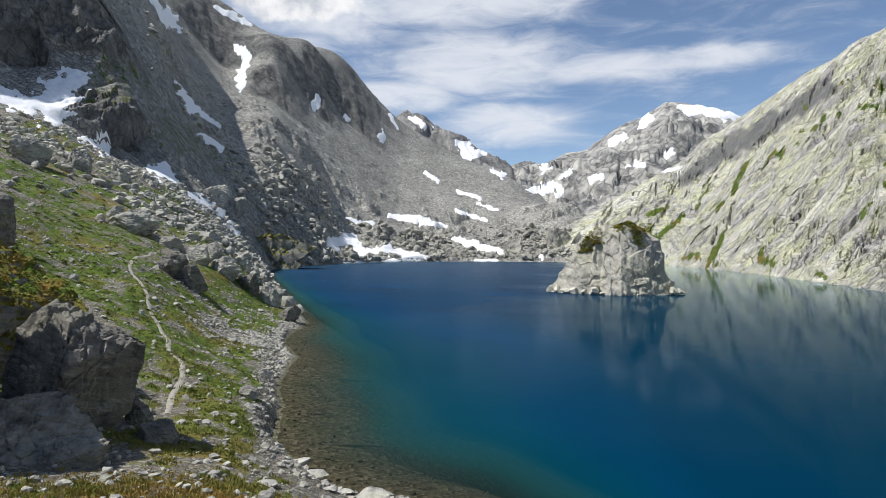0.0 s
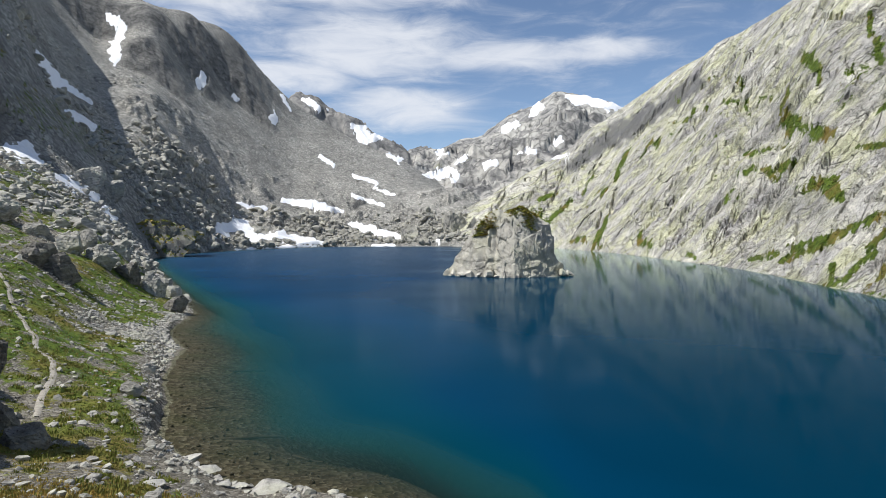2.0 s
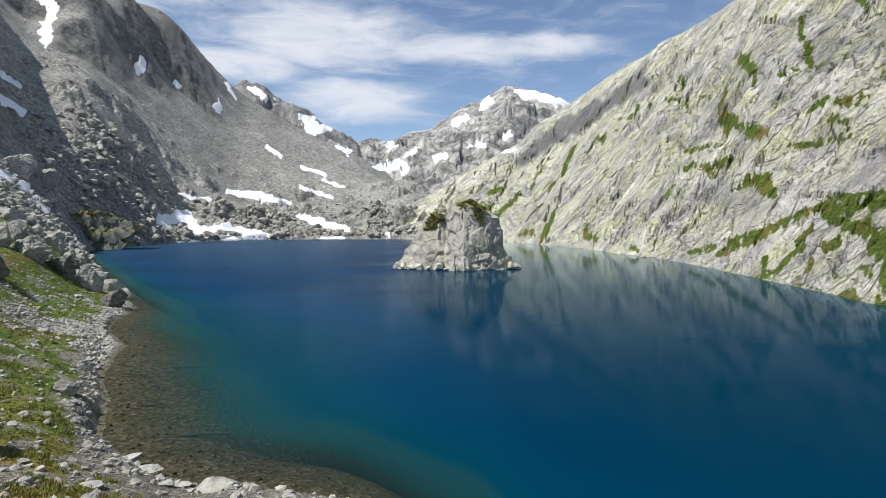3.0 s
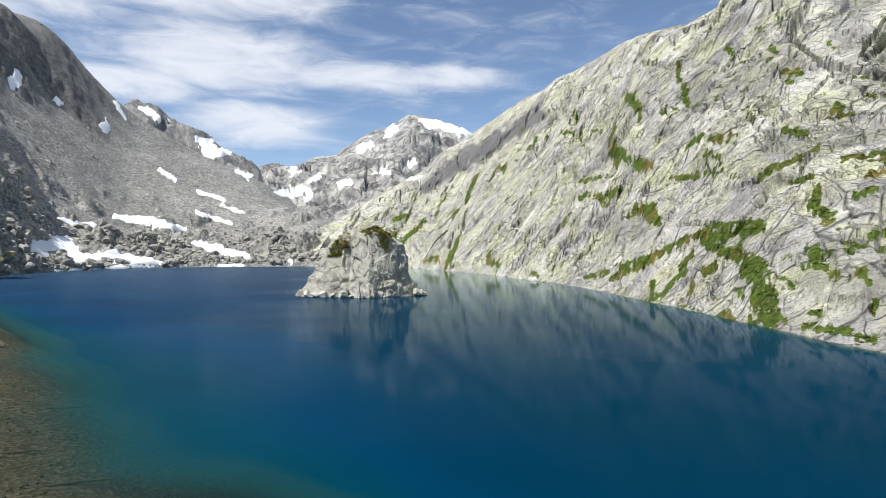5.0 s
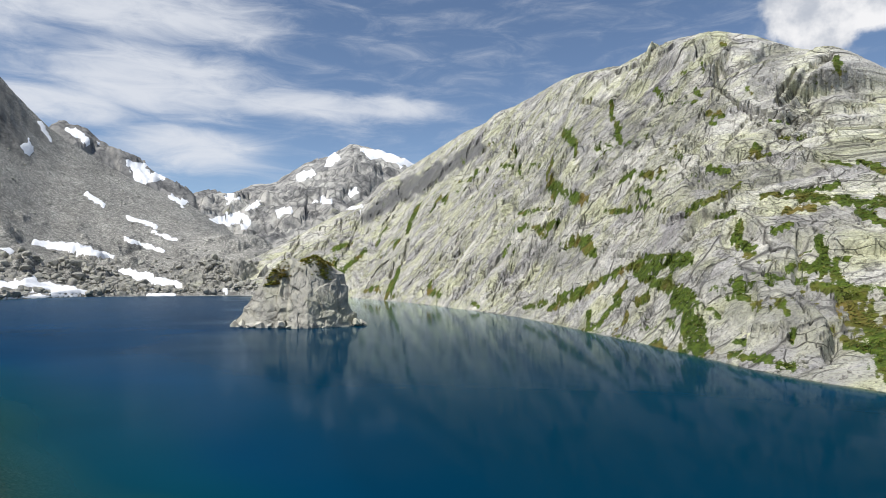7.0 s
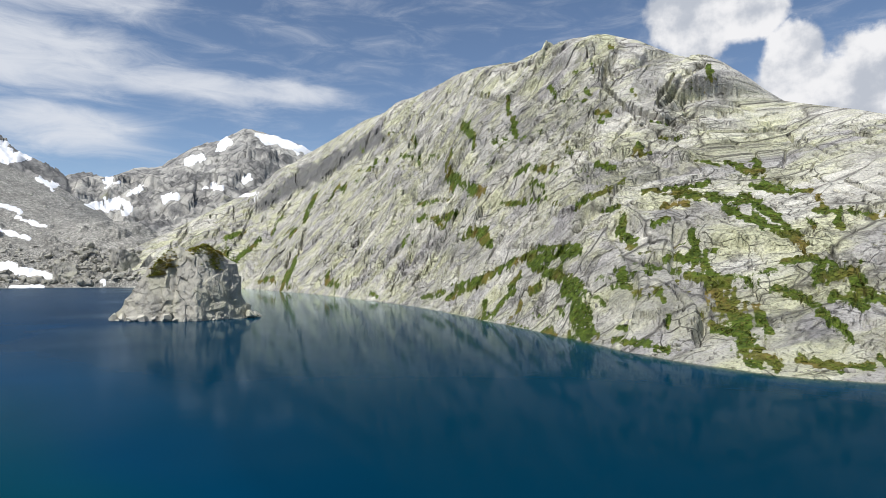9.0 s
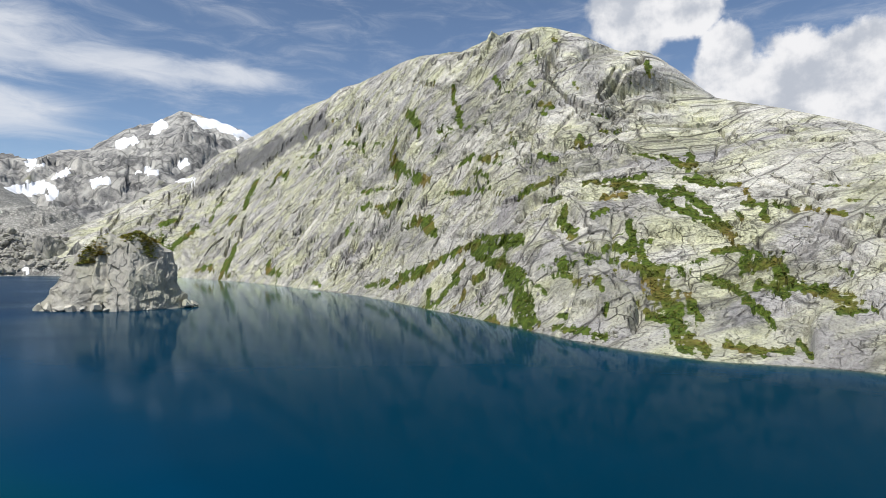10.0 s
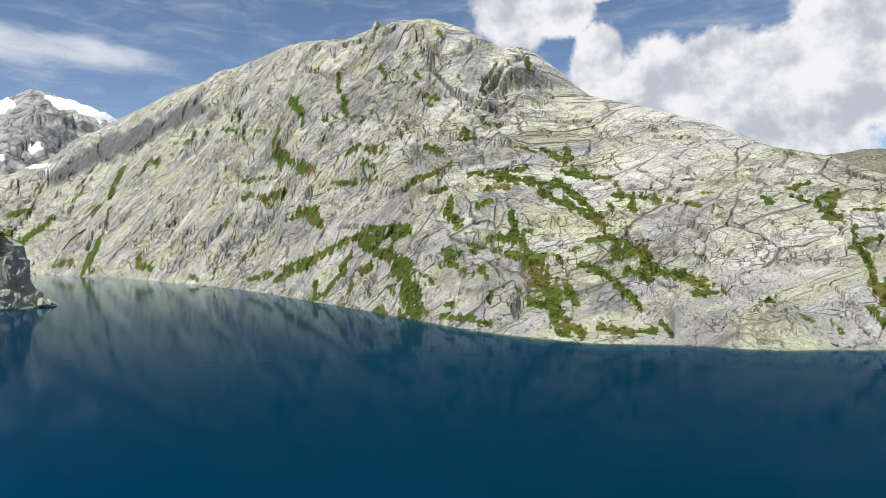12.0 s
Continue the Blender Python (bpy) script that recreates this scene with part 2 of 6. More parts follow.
def crest_layer(table, b, r, foot, foot_angle, power, back):
    """A mountain that rises from its foot to a crest, given as bearing, distance and height angle."""
    t = np.array(sorted(table))
    rc = np.interp(b, t[:, 0], t[:, 1])
    tc = np.tan(np.radians(np.interp(b, t[:, 0], t[:, 2])))
    ends = smooth(t[0, 0] - 6, t[0, 0], b) * smooth(t[-1, 0] + 6, t[-1, 0], b)
    u = (r - foot) / (rc - foot)
    g = 1 - (1 - np.clip(u, 0, 1)) ** power
    z = EYE_Z + r * (foot_angle + (tc - foot_angle) * g)
    zc = EYE_Z + rc * tc
    z = np.where(u > 1, zc - (r - rc) * back, z)
    z = np.where(u < 0, EYE_Z + foot * foot_angle - (foot - r) * 0.9, z)
    return np.where(ends > 0.0, z * ends - 400 * (1 - ends), -400), u


RADII = np.concatenate([[0.001, 0.7], np.geomspace(2, 22, 22)[:-1], np.geomspace(22, 140, 240)[:-1], np.geomspace(140, 900, 460)[:-1],
                        np.geomspace(900, 2050, 150)[:-1], np.geomspace(2050, 4600, 12)])
BEARINGS = np.concatenate([np.arange(180, 50, -4.0), np.arange(48, -102, -0.115), np.arange(-104, -181, -4.0)])


SNOW, PLANTS, CLEFTS, DARK, GREY, TURF = [], [], [], [], [], []


def snow(*s):
    SNOW.append(s)


def plants(*s):
    PLANTS.append(s)


def cleft(*s):
    CLEFTS.append(s)


def dark_band(*s):
    DARK.append(s)


def grey_rock(*s):
    GREY.append(s)


def turf(*s):
    TURF.append(s)


# snow, and the bands after it, drawn to fit the camera's view: bearing, height angle and half width, in degrees
snow((36.26, 11.51, 0.75), (34.84, 10.88, 0.53), (33.00, 11.25, 1.28), (31.48, 13.40, 0.86))
snow((32.61, 10.04, 0.43), (32.16, 10.71, 0.43))
snow((30.67, 8.87, 0.32), (29.46, 8.30, 0.64))
snow((25.88, 6.71, 0.43), (24.79, 6.29, 0.96), (23.90, 5.76, 0.32))
snow((22.99, 4.69, 0.43), (21.61, 4.00, 0.48), (19.97, 3.15, 0.27))
snow((19.49, 2.16, 0.32), (18.77, 1.31, 0.37))
snow((23.95, 14.14, 0.16), (22.81, 12.40, 0.48), (21.66, 11.55, 0.32), (20.16, 10.66, 0.11))
snow((21.65, 9.78, 0.32), (20.24, 8.90, 0.27))
snow((26.10, 20.05, 0.64), (24.65, 19.11, 0.64), (23.62, 18.38, 0.32))
snow((20.69, 20.53, 0.21), (19.36, 19.99, 0.32), (17.68, 19.46, 0.16))
snow((18.97, 17.45, 0.37), (18.05, 17.08, 0.37), (18.38, 15.64, 0.37), (18.61, 14.53, 0.48))
snow((11.79, 13.94, 0.21), (11.89, 13.20, 0.48))
snow((9.19, 12.32, 0.27), (9.03, 11.97, 0.21))
snow((5.87, 10.64, 0.37), (5.76, 10.23, 0.27))
snow((5.09, 12.55, 0.16), (4.28, 11.19, 0.11))
snow((3.22, 12.23, 0.21), (1.88, 11.64, 0.32), (1.08, 11.44, 0.16))
snow((-1.23, 10.21, 0.27), (-2.14, 9.28, 0.75), (-3.90, 9.07, 0.27))
snow((-4.81, 7.60, 0.32), (-5.51, 6.96, 0.27), (-6.14, 7.59, 0.16))
snow((1.75, 7.32, 0.16), (0.52, 6.44, 0.16))
snow((-1.36, 5.49, 0.16), (-3.39, 4.97, 0.21))
snow((-1.10, 3.79, 0.16), (-2.71, 3.26, 0.21), (-4.15, 2.84, 0.16))
snow((5.03, 3.21, 0.21), (2.37, 2.81, 0.43), (-0.31, 2.19, 0.16))
snow((8.98, 2.85, 0.16), (6.62, 2.35, 0.21))
snow((10.27, 0.52, 0.75), (8.71, 0.90, 0.64), (7.65, -0.42, 0.48), (5.54, 0.02, 0.48), (3.42, -0.40, 0.37), (1.55, -0.71, 0.21))
snow((9.22, -1.32, 0.16), (4.48, -1.15, 0.21), (1.81, -0.98, 0.16))
snow((-1.12, 1.12, 0.27), (-2.46, 0.60, 0.48), (-4.06, 0.07, 0.37), (-5.65, -0.24, 0.32))
snow((-3.00, -1.06, 0.16), (-5.13, -0.94, 0.16))
snow((-9.07, -0.33, 0.16), (-9.33, -0.80, 0.16))
snow((-3.23, 4.33, 0.16), (-5.10, 3.80, 0.16))
snow((-9.29, 7.65, 0.37), (-10.07, 7.74, 0.27))
snow((-7.99, 5.48, 0.27), (-9.56, 5.72, 0.53), (-10.85, 5.71, 0.43), (-10.60, 5.03, 0.27))
snow((-11.87, 7.24, 0.21), (-10.85, 6.75, 0.21))
snow((-13.66, 6.44, 0.27), (-14.66, 6.82, 0.32))
snow((-15.64, 9.92, 0.48), (-16.38, 10.14, 0.43))
snow((-18.09, 11.19, 0.32), (-18.80, 11.73, 0.37))
snow((-21.39, 12.51, 0.27), (-22.55, 12.18, 0.37), (-23.90, 12.07, 0.37), (-24.79, 11.53, 0.37), (-25.88, 11.53, 0.43))
snow((-16.64, 7.78, 0.27), (-18.34, 7.81, 0.27))
snow((-20.25, 8.47, 0.21), (-20.71, 8.79, 0.27))
snow((-19.78, 7.11, 0.16), (-21.42, 7.34, 0.21))
snow((-15.41, 5.88, 0.21), (-15.91, 5.98, 0.16))
snow((-55.81, 15.21, 0.16), (-56.98, 14.59, 0.16))
# plants on the ledges of the rock mountain
plants((-40.38, 14.18, 0.39), (-41.14, 13.23, 0.45))
plants((-41.54, 12.75, 0.25), (-41.38, 11.74, 0.20))
plants((-35.69, 13.17, 0.19), (-35.93, 11.97, 0.24))
plants((-34.49, 11.16, 0.19), (-36.16, 11.16, 0.19), (-37.14, 11.06, 0.15))
plants((-36.16, 10.52, 0.19), (-36.45, 10.13, 0.19))
plants((-37.38, 11.17, 0.15), (-39.11, 11.00, 0.20))
plants((-39.21, 11.80, 0.15), (-39.31, 10.91, 0.15))
plants((-38.95, 10.14, 0.45), (-39.44, 8.39, 0.50))
plants((-39.45, 9.66, 0.25), (-40.00, 9.32, 0.25))
plants((-40.60, 8.33, 0.46), (-42.12, 8.11, 0.51))
plants((-41.10, 7.67, 0.30), (-41.86, 7.54, 0.31))
plants((-36.14, 6.68, 0.15), (-38.09, 7.09, 0.15), (-39.43, 7.12, 0.15))
plants((-35.65, 5.26, 0.25), (-36.86, 5.54, 0.30), (-38.08, 5.31, 0.30))
plants((-38.08, 5.05, 0.40), (-39.58, 5.85, 0.46))
plants((-38.33, 4.80, 0.30), (-38.57, 4.40, 0.25))
plants((-40.32, 3.54, 0.36), (-41.58, 4.07, 0.41), (-42.61, 4.33, 0.36))
plants((-41.84, 3.55, 0.41), (-42.50, 3.03, 0.41))
plants((-34.21, 2.83, 0.15), (-35.64, 3.09, 0.15))
plants((-26.86, 7.82, 0.18), (-26.02, 6.38, 0.26), (-25.48, 4.96, 0.22))
plants((-28.79, 8.08, 0.23), (-29.22, 7.72, 0.18))
plants((-24.18, 3.30, 0.17), (-24.78, 4.24, 0.17))
plants((-23.00, 4.18, 0.13), (-22.61, 3.71, 0.17))
plants((-23.79, 5.58, 0.13), (-23.00, 4.63, 0.17))
plants((-20.35, 3.86, 0.28), (-19.26, 3.39, 0.24), (-18.37, 3.14, 0.16))
plants((-21.65, 3.23, 0.21), (-20.71, 2.32, 0.29), (-19.61, 1.42, 0.24))
plants((-33.32, 13.15, 0.19), (-33.70, 13.27, 0.19))
plants((-30.57, 11.84, 0.14), (-31.25, 11.18, 0.14))
plants((-32.16, 11.01, 0.19), (-32.15, 10.53, 0.23))
plants((-33.08, 10.83, 0.24), (-33.31, 10.60, 0.24))
plants((-30.12, 9.68, 0.14), (-31.69, 10.02, 0.14))
plants((-21.64, -0.59, 0.21), (-22.79, -0.38, 0.30), (-22.98, -0.84, 0.21))
plants((-23.77, -0.85, 0.21), (-24.57, 0.75, 0.26), (-24.90, 1.69, 0.22))
plants((-23.57, -1.31, 0.17), (-24.37, -1.10, 0.17))
plants((-27.68, 0.27, 0.27), (-27.68, -0.93, 0.27))
plants((-28.11, -0.45, 0.23), (-28.75, -0.94, 0.23))
plants((-31.64, -1.73, 0.24), (-32.33, -2.00, 0.24))
plants((-36.58, -2.09, 0.25), (-38.54, -1.62, 0.35))
plants((-39.03, -2.24, 0.30), (-40.54, -1.39, 0.36), (-42.58, -0.64, 0.36))
plants((-41.79, -4.01, 0.26), (-42.55, -4.03, 0.21))
plants((-44.66, 16.81, 0.20), (-44.75, 14.85, 0.25))
plants((-45.11, 14.62, 0.25), (-45.52, 12.88, 0.25))
plants((-41.92, 16.69, 0.19), (-42.95, 16.74, 0.20))
plants((-48.72, 17.18, 0.30), (-49.24, 16.45, 0.30))
plants((-49.50, 15.96, 0.15), (-51.91, 15.88, 0.15))
plants((-52.47, 18.92, 0.20), (-52.57, 18.19, 0.20))
plants((-50.86, 18.43, 0.25), (-51.23, 18.28, 0.25))
plants((-51.91, 16.73, 0.25), (-52.28, 16.23, 0.25))
plants((-52.97, 14.74, 0.31), (-54.04, 14.48, 0.31))
plants((-53.23, 13.98, 0.26), (-53.50, 13.88, 0.21))
plants((-55.93, 16.46, 0.20), (-56.46, 15.95, 0.20))
plants((-60.99, 16.07, 0.35), (-62.84, 16.48, 0.35))
plants((-62.33, 17.72, 0.30), (-62.75, 17.22, 0.25))
plants((-54.09, 20.35, 0.20), (-54.46, 19.87, 0.20))
plants((-57.24, 13.68, 0.13), (-59.11, 13.23, 0.13))
plants((-58.30, 12.13, 0.16), (-60.69, 12.06, 0.21))
plants((-56.42, 11.65, 0.31), (-56.95, 10.87, 0.31))
plants((-52.93, 10.13, 0.31), (-54.26, 9.71, 0.31))
plants((-54.81, 11.15, 0.16), (-57.48, 10.86, 0.21))
plants((-45.23, 9.30, 0.26), (-46.81, 10.36, 0.21), (-47.86, 9.85, 0.26))
plants((-47.33, 9.85, 0.21), (-49.45, 10.02, 0.21))
plants((-47.06, 8.81, 0.31), (-47.85, 8.29, 0.31))
plants((-44.17, 6.69, 0.26), (-46.00, 6.71, 0.31), (-48.11, 7.25, 0.26))
plants((-48.11, 7.09, 0.21), (-49.43, 6.46, 0.21))
plants((-51.02, 6.46, 0.26), (-53.17, 7.51, 0.26), (-55.32, 8.54, 0.21))
plants((-39.60, 9.41, 0.35), (-40.35, 8.68, 0.35))
plants((-56.92, 7.47, 0.26), (-59.58, 7.69, 0.32), (-62.23, 7.89, 0.31))
plants((-59.58, 7.16, 0.37), (-62.74, 6.83, 0.37))
plants((-63.82, 9.65, 0.31), (-65.88, 8.54, 0.31))
plants((-65.89, 9.57, 0.36), (-66.40, 8.78, 0.41))
plants((-65.87, 7.51, 0.36), (-67.91, 7.18, 0.36))
plants((-61.69, 6.86, 0.37), (-65.08, 6.24, 0.36))
plants((-58.28, 10.32, 0.16), (-60.67, 10.27, 0.16), (-63.29, 9.41, 0.15))
plants((-41.08, 4.32, 0.36), (-42.60, 3.81, 0.41), (-43.11, 2.77, 0.31))
plants((-39.53, -1.12, 0.25), (-42.58, -0.11, 0.36), (-45.17, 1.18, 0.37), (-47.81, 2.50, 0.37), (-50.99, 2.75, 0.32))
plants((-46.74, 1.17, 0.58), (-48.86, 1.96, 0.64), (-50.99, 2.21, 0.59))
plants((-47.26, 0.64, 0.58), (-49.37, -0.17, 0.69), (-50.96, -0.99, 0.64))
plants((-49.89, -1.51, 0.69), (-51.22, -2.59, 0.75))
plants((-50.67, -3.65, 0.80), (-51.73, -5.25, 0.90))
plants((-51.74, -3.13, 0.53), (-51.99, -5.52, 0.53))
plants((-49.35, -3.10, 0.32), (-49.88, -3.64, 0.32))
plants((-45.68, -0.14, 0.32), (-44.64, -0.92, 0.26))
plants((-46.72, -1.47, 0.37), (-47.78, -0.96, 0.37))
plants((-45.15, -1.45, 0.26), (-43.59, -3.27, 0.26), (-42.55, -4.03, 0.26))
plants((-45.93, -2.52, 0.21), (-45.40, -3.56, 0.21))
plants((-42.56, -2.46, 0.26), (-42.30, -4.02, 0.26))
plants((-48.28, -4.93, 0.26), (-48.80, -5.47, 0.26))
plants((-55.29, 5.38, 0.43), (-54.75, 4.05, 0.48), (-55.81, 2.98, 0.64))
plants((-53.16, 5.93, 0.27), (-54.77, 6.18, 0.32))
plants((-58.51, 6.13, 0.32), (-60.63, 6.35, 0.32))
plants((-57.42, 4.56, 0.27), (-59.03, 5.06, 0.26))
plants((-60.87, 3.71, 0.48), (-61.12, 2.11, 0.53), (-62.16, 0.51, 0.53))
plants((-59.00, 1.61, 0.48), (-60.85, 1.32, 0.53))
plants((-59.52, 0.54, 0.37), (-62.15, -0.55, 0.47))
plants((-62.67, -1.08, 0.89), (-63.69, -2.67, 1.15), (-64.72, -4.24, 1.14), (-64.96, -5.80, 1.03))
plants((-63.71, -0.56, 0.42), (-65.78, -0.84, 0.36))
plants((-63.67, -4.77, 0.52), (-62.63, -4.51, 0.47))
plants((-64.95, -6.58, 0.77), (-65.71, -7.34, 0.72))
plants((-65.76, -2.67, 0.47), (-66.76, -4.75, 0.46))
plants((-54.70, -0.76, 0.27), (-55.77, -1.30, 0.27))
plants((-56.30, -1.84, 0.27), (-58.17, -1.58, 0.27), (-58.69, -2.65, 0.21))
plants((-58.94, -3.72, 0.26), (-58.93, -4.77, 0.26))
plants((-54.13, -5.81, 0.37), (-56.79, -6.09, 0.42), (-58.65, -6.62, 0.37))
plants((-63.52, 5.76, 0.42), (-65.07, 4.94, 0.41), (-66.86, 4.11, 0.41))
plants((-65.09, 6.76, 0.41), (-66.87, 5.15, 0.46))
plants((-66.36, 5.69, 0.41), (-68.87, 3.29, 0.46))
plants((-66.38, 7.24, 0.26), (-67.90, 6.93, 0.25), (-69.91, 6.85, 0.20))
plants((-70.40, 6.32, 0.25), (-70.64, 5.54, 0.25))
plants((-70.14, 5.31, 0.25), (-71.86, 4.99, 0.30))
plants((-71.86, 5.24, 0.25), (-73.78, 4.67, 0.24), (-75.67, 4.59, 0.19))
plants((-71.61, 4.24, 0.35), (-72.09, 3.71, 0.30))
plants((-69.64, 4.55, 0.20), (-70.13, 4.03, 0.20))
plants((-76.36, 4.32, 0.24), (-77.50, 4.03, 0.24))
plants((-78.84, 3.97, 0.14), (-79.28, 3.71, 0.14))
plants((-82.30, 4.53, 0.27), (-83.12, 4.02, 0.26))
plants((-84.36, 5.34, 0.21), (-85.55, 5.49, 0.21))
plants((-84.35, 4.65, 0.17), (-85.53, 3.90, 0.17))
plants((-86.31, 4.31, 0.38), (-87.46, 4.47, 0.41), (-87.26, 3.81, 0.37))
plants((-86.11, 3.64, 0.34), (-87.81, 2.67, 0.37))
plants((-86.68, 2.71, 0.29), (-87.81, 2.44, 0.33))
plants((-88.54, 1.97, 0.20), (-88.60, 0.87, 0.20))
plants((-88.15, 0.21, 0.20), (-89.25, 0.63, 0.24), (-90.32, 1.05, 0.23))
plants((-88.89, 0.20, 0.28), (-89.59, -1.12, 0.32), (-89.75, -2.43, 0.32))
plants((-89.57, -2.43, 0.32), (-90.27, -3.71, 0.31))
plants((-89.37, -4.18, 0.28), (-90.07, -5.01, 0.31), (-90.52, -5.84, 0.31))
plants((-88.56, 3.30, 0.12), (-90.63, 3.11, 0.12))
plants((-67.33, 0.98, 0.36), (-69.85, 1.46, 0.40), (-71.33, 0.92, 0.40))
plants((-70.33, -0.09, 0.70), (-72.30, 0.40, 0.64), (-73.24, -1.13, 0.69))
plants((-71.30, -1.63, 0.55), (-73.23, -2.14, 0.59))
plants((-73.24, -1.63, 0.54), (-75.59, -1.88, 0.58), (-77.87, -2.85, 0.51))
plants((-76.95, -3.60, 0.28), (-79.20, -3.32, 0.23))
plants((-81.77, -3.98, 0.31), (-82.61, -4.19, 0.35))
plants((-83.02, -4.41, 0.18), (-84.23, -4.83, 0.17), (-85.80, -5.67, 0.13))
plants((-86.96, -5.61, 0.16), (-87.88, -6.45, 0.16))
plants((-67.31, -1.11, 0.41), (-68.82, -1.63, 0.41), (-70.30, -2.66, 0.35))
plants((-70.30, -2.92, 0.40), (-71.76, -4.18, 0.40), (-72.47, -5.17, 0.30))
plants((-65.84, 4.92, 0.46), (-67.36, 3.84, 0.46), (-69.37, 2.50, 0.41))
plants((-65.72, -6.31, 0.62), (-67.25, -7.32, 0.56))
plants((-68.77, -6.77, 0.40), (-71.72, -7.20, 0.44), (-73.65, -6.89, 0.34))
plants((-74.14, -6.13, 0.24), (-75.06, -7.34, 0.24))
plants((-76.54, 0.10, 0.19), (-77.89, -0.65, 0.19))
plants((-90.45, -3.0, 0.8), (-92, -5.5, 0.9))
# clefts in it
cleft((-75.88, 2.85, 0.14), (-76.80, 2.57, 0.24), (-78.36, 0.82, 0.33), (-79.24, -0.07, 0.32), (-80.11, -0.17, 0.14))
cleft((-70.85, 2.47, 0.10), (-71.82, 0.92, 0.10), (-74.69, 1.38, 0.10))
cleft((-66.36, 5.69, 0.15), (-67.38, 5.76, 0.15))
cleft((-62.07, 17.98, 0.20), (-60.48, 17.32, 0.25), (-59.13, 15.39, 0.25), (-58.48, 14.91, 0.20))
cleft((-25.60, 4.50, 0.13), (-25.47, 2.86, 0.18), (-25.18, 2.15, 0.13))
cleft((-24.38, 1.91, 0.13), (-23.97, 0.76, 0.13))
cleft((-26.42, 1.69, 0.09), (-28.12, 3.14, 0.11))
cleft((-22.41, 1.44, 0.17), (-21.83, 0.08, 0.12))
cleft((-23.78, 2.60, 0.17), (-22.60, 1.67, 0.13))
cleft((-34.71, 7.73, 0.10), (-35.91, 8.17, 0.10))
cleft((-55.21, -3.69, 0.16), (-58.95, -3.19, 0.16), (-58.67, -4.25, 0.16))
cleft((-62.67, -0.82, 0.16), (-65.27, -0.57, 0.21), (-66.28, -2.15, 0.16))
cleft((-46.97, -4.12, 0.13), (-48.04, -2.02, 0.13))
cleft((-83.17, 8.43, 0.09), (-85.18, 7.65, 0.08))
cleft((-88.23, 6.19, 0.08), (-90.03, 5.39, 0.08))
cleft((-73.85, 10.28, 0.10), (-77.57, 9.85, 0.09))
cleft((-68.46, 11.47, 0.10), (-69.20, 10.42, 0.10))
cleft((-65.14, 12.14, 0.10), (-67.96, 11.99, 0.10))
cleft((-80.50, -3.29, 0.09), (-81.35, -3.99, 0.11), (-81.99, -3.26, 0.09))
cleft((-75.29, -7.82, 0.19), (-77.13, -7.74, 0.19))
cleft((-80.02, -7.83, 0.14), (-82.57, -7.45, 0.13))
cleft((-87.37, -2.92, 0.08), (-88.83, -4.64, 0.08))
cleft((-72.37, 7.49, 0.10), (-75.68, 5.58, 0.10))
cleft((-46.77, 5.14, 0.11), (-51.02, 6.20, 0.11))
cleft((-44.66, 2.77, 0.16), (-47.28, 2.66, 0.16))
cleft((-30.09, 2.69, 0.09), (-30.90, 3.43, 0.09))
cleft((-32.80, 0.73, 0.10), (-34.45, 2.73, 0.10))
cleft((-35.62, -0.81, 0.10), (-37.08, 0.71, 0.10))
cleft((-38.05, -0.84, 0.10), (-39.55, 1.73, 0.10))
cleft((-45.30, 19.00, 0.15), (-47.41, 19.55, 0.10))
cleft((-49.01, 20.07, 0.10), (-50.08, 20.56, 0.10))
cleft((-46.87, 18.34, 0.10), (-47.68, 19.56, 0.10))
cleft((-41.67, 16.91, 0.10), (-44.24, 16.07, 0.10))
cleft((-58.06, 15.17, 0.10), (-59.68, 17.59, 0.10))
cleft((-53.26, 17.22, 0.10), (-55.38, 15.22, 0.15))
cleft((-55.38, 14.97, 0.15), (-59.64, 13.37, 0.10))
# a dark band and greyer patches on the rock mountain
dark_band((-21.47, 6.13, 0.33), (-23.79, 7.85, 0.68), (-26.24, 9.40, 0.88), (-28.80, 10.76, 0.67), (-32.40, 12.93, 0.51))
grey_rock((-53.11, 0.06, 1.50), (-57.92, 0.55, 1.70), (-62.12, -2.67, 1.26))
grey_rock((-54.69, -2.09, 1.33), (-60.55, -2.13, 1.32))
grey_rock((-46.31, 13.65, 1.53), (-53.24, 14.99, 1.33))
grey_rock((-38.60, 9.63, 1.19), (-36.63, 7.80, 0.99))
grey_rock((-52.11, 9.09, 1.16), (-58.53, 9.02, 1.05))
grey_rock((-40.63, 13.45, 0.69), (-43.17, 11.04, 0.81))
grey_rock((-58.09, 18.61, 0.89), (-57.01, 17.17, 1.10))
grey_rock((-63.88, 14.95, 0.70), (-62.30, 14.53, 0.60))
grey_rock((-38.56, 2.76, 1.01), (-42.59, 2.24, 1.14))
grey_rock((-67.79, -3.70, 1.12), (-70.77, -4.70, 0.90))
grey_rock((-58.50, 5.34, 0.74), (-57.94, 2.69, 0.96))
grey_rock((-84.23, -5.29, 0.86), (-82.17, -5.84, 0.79))
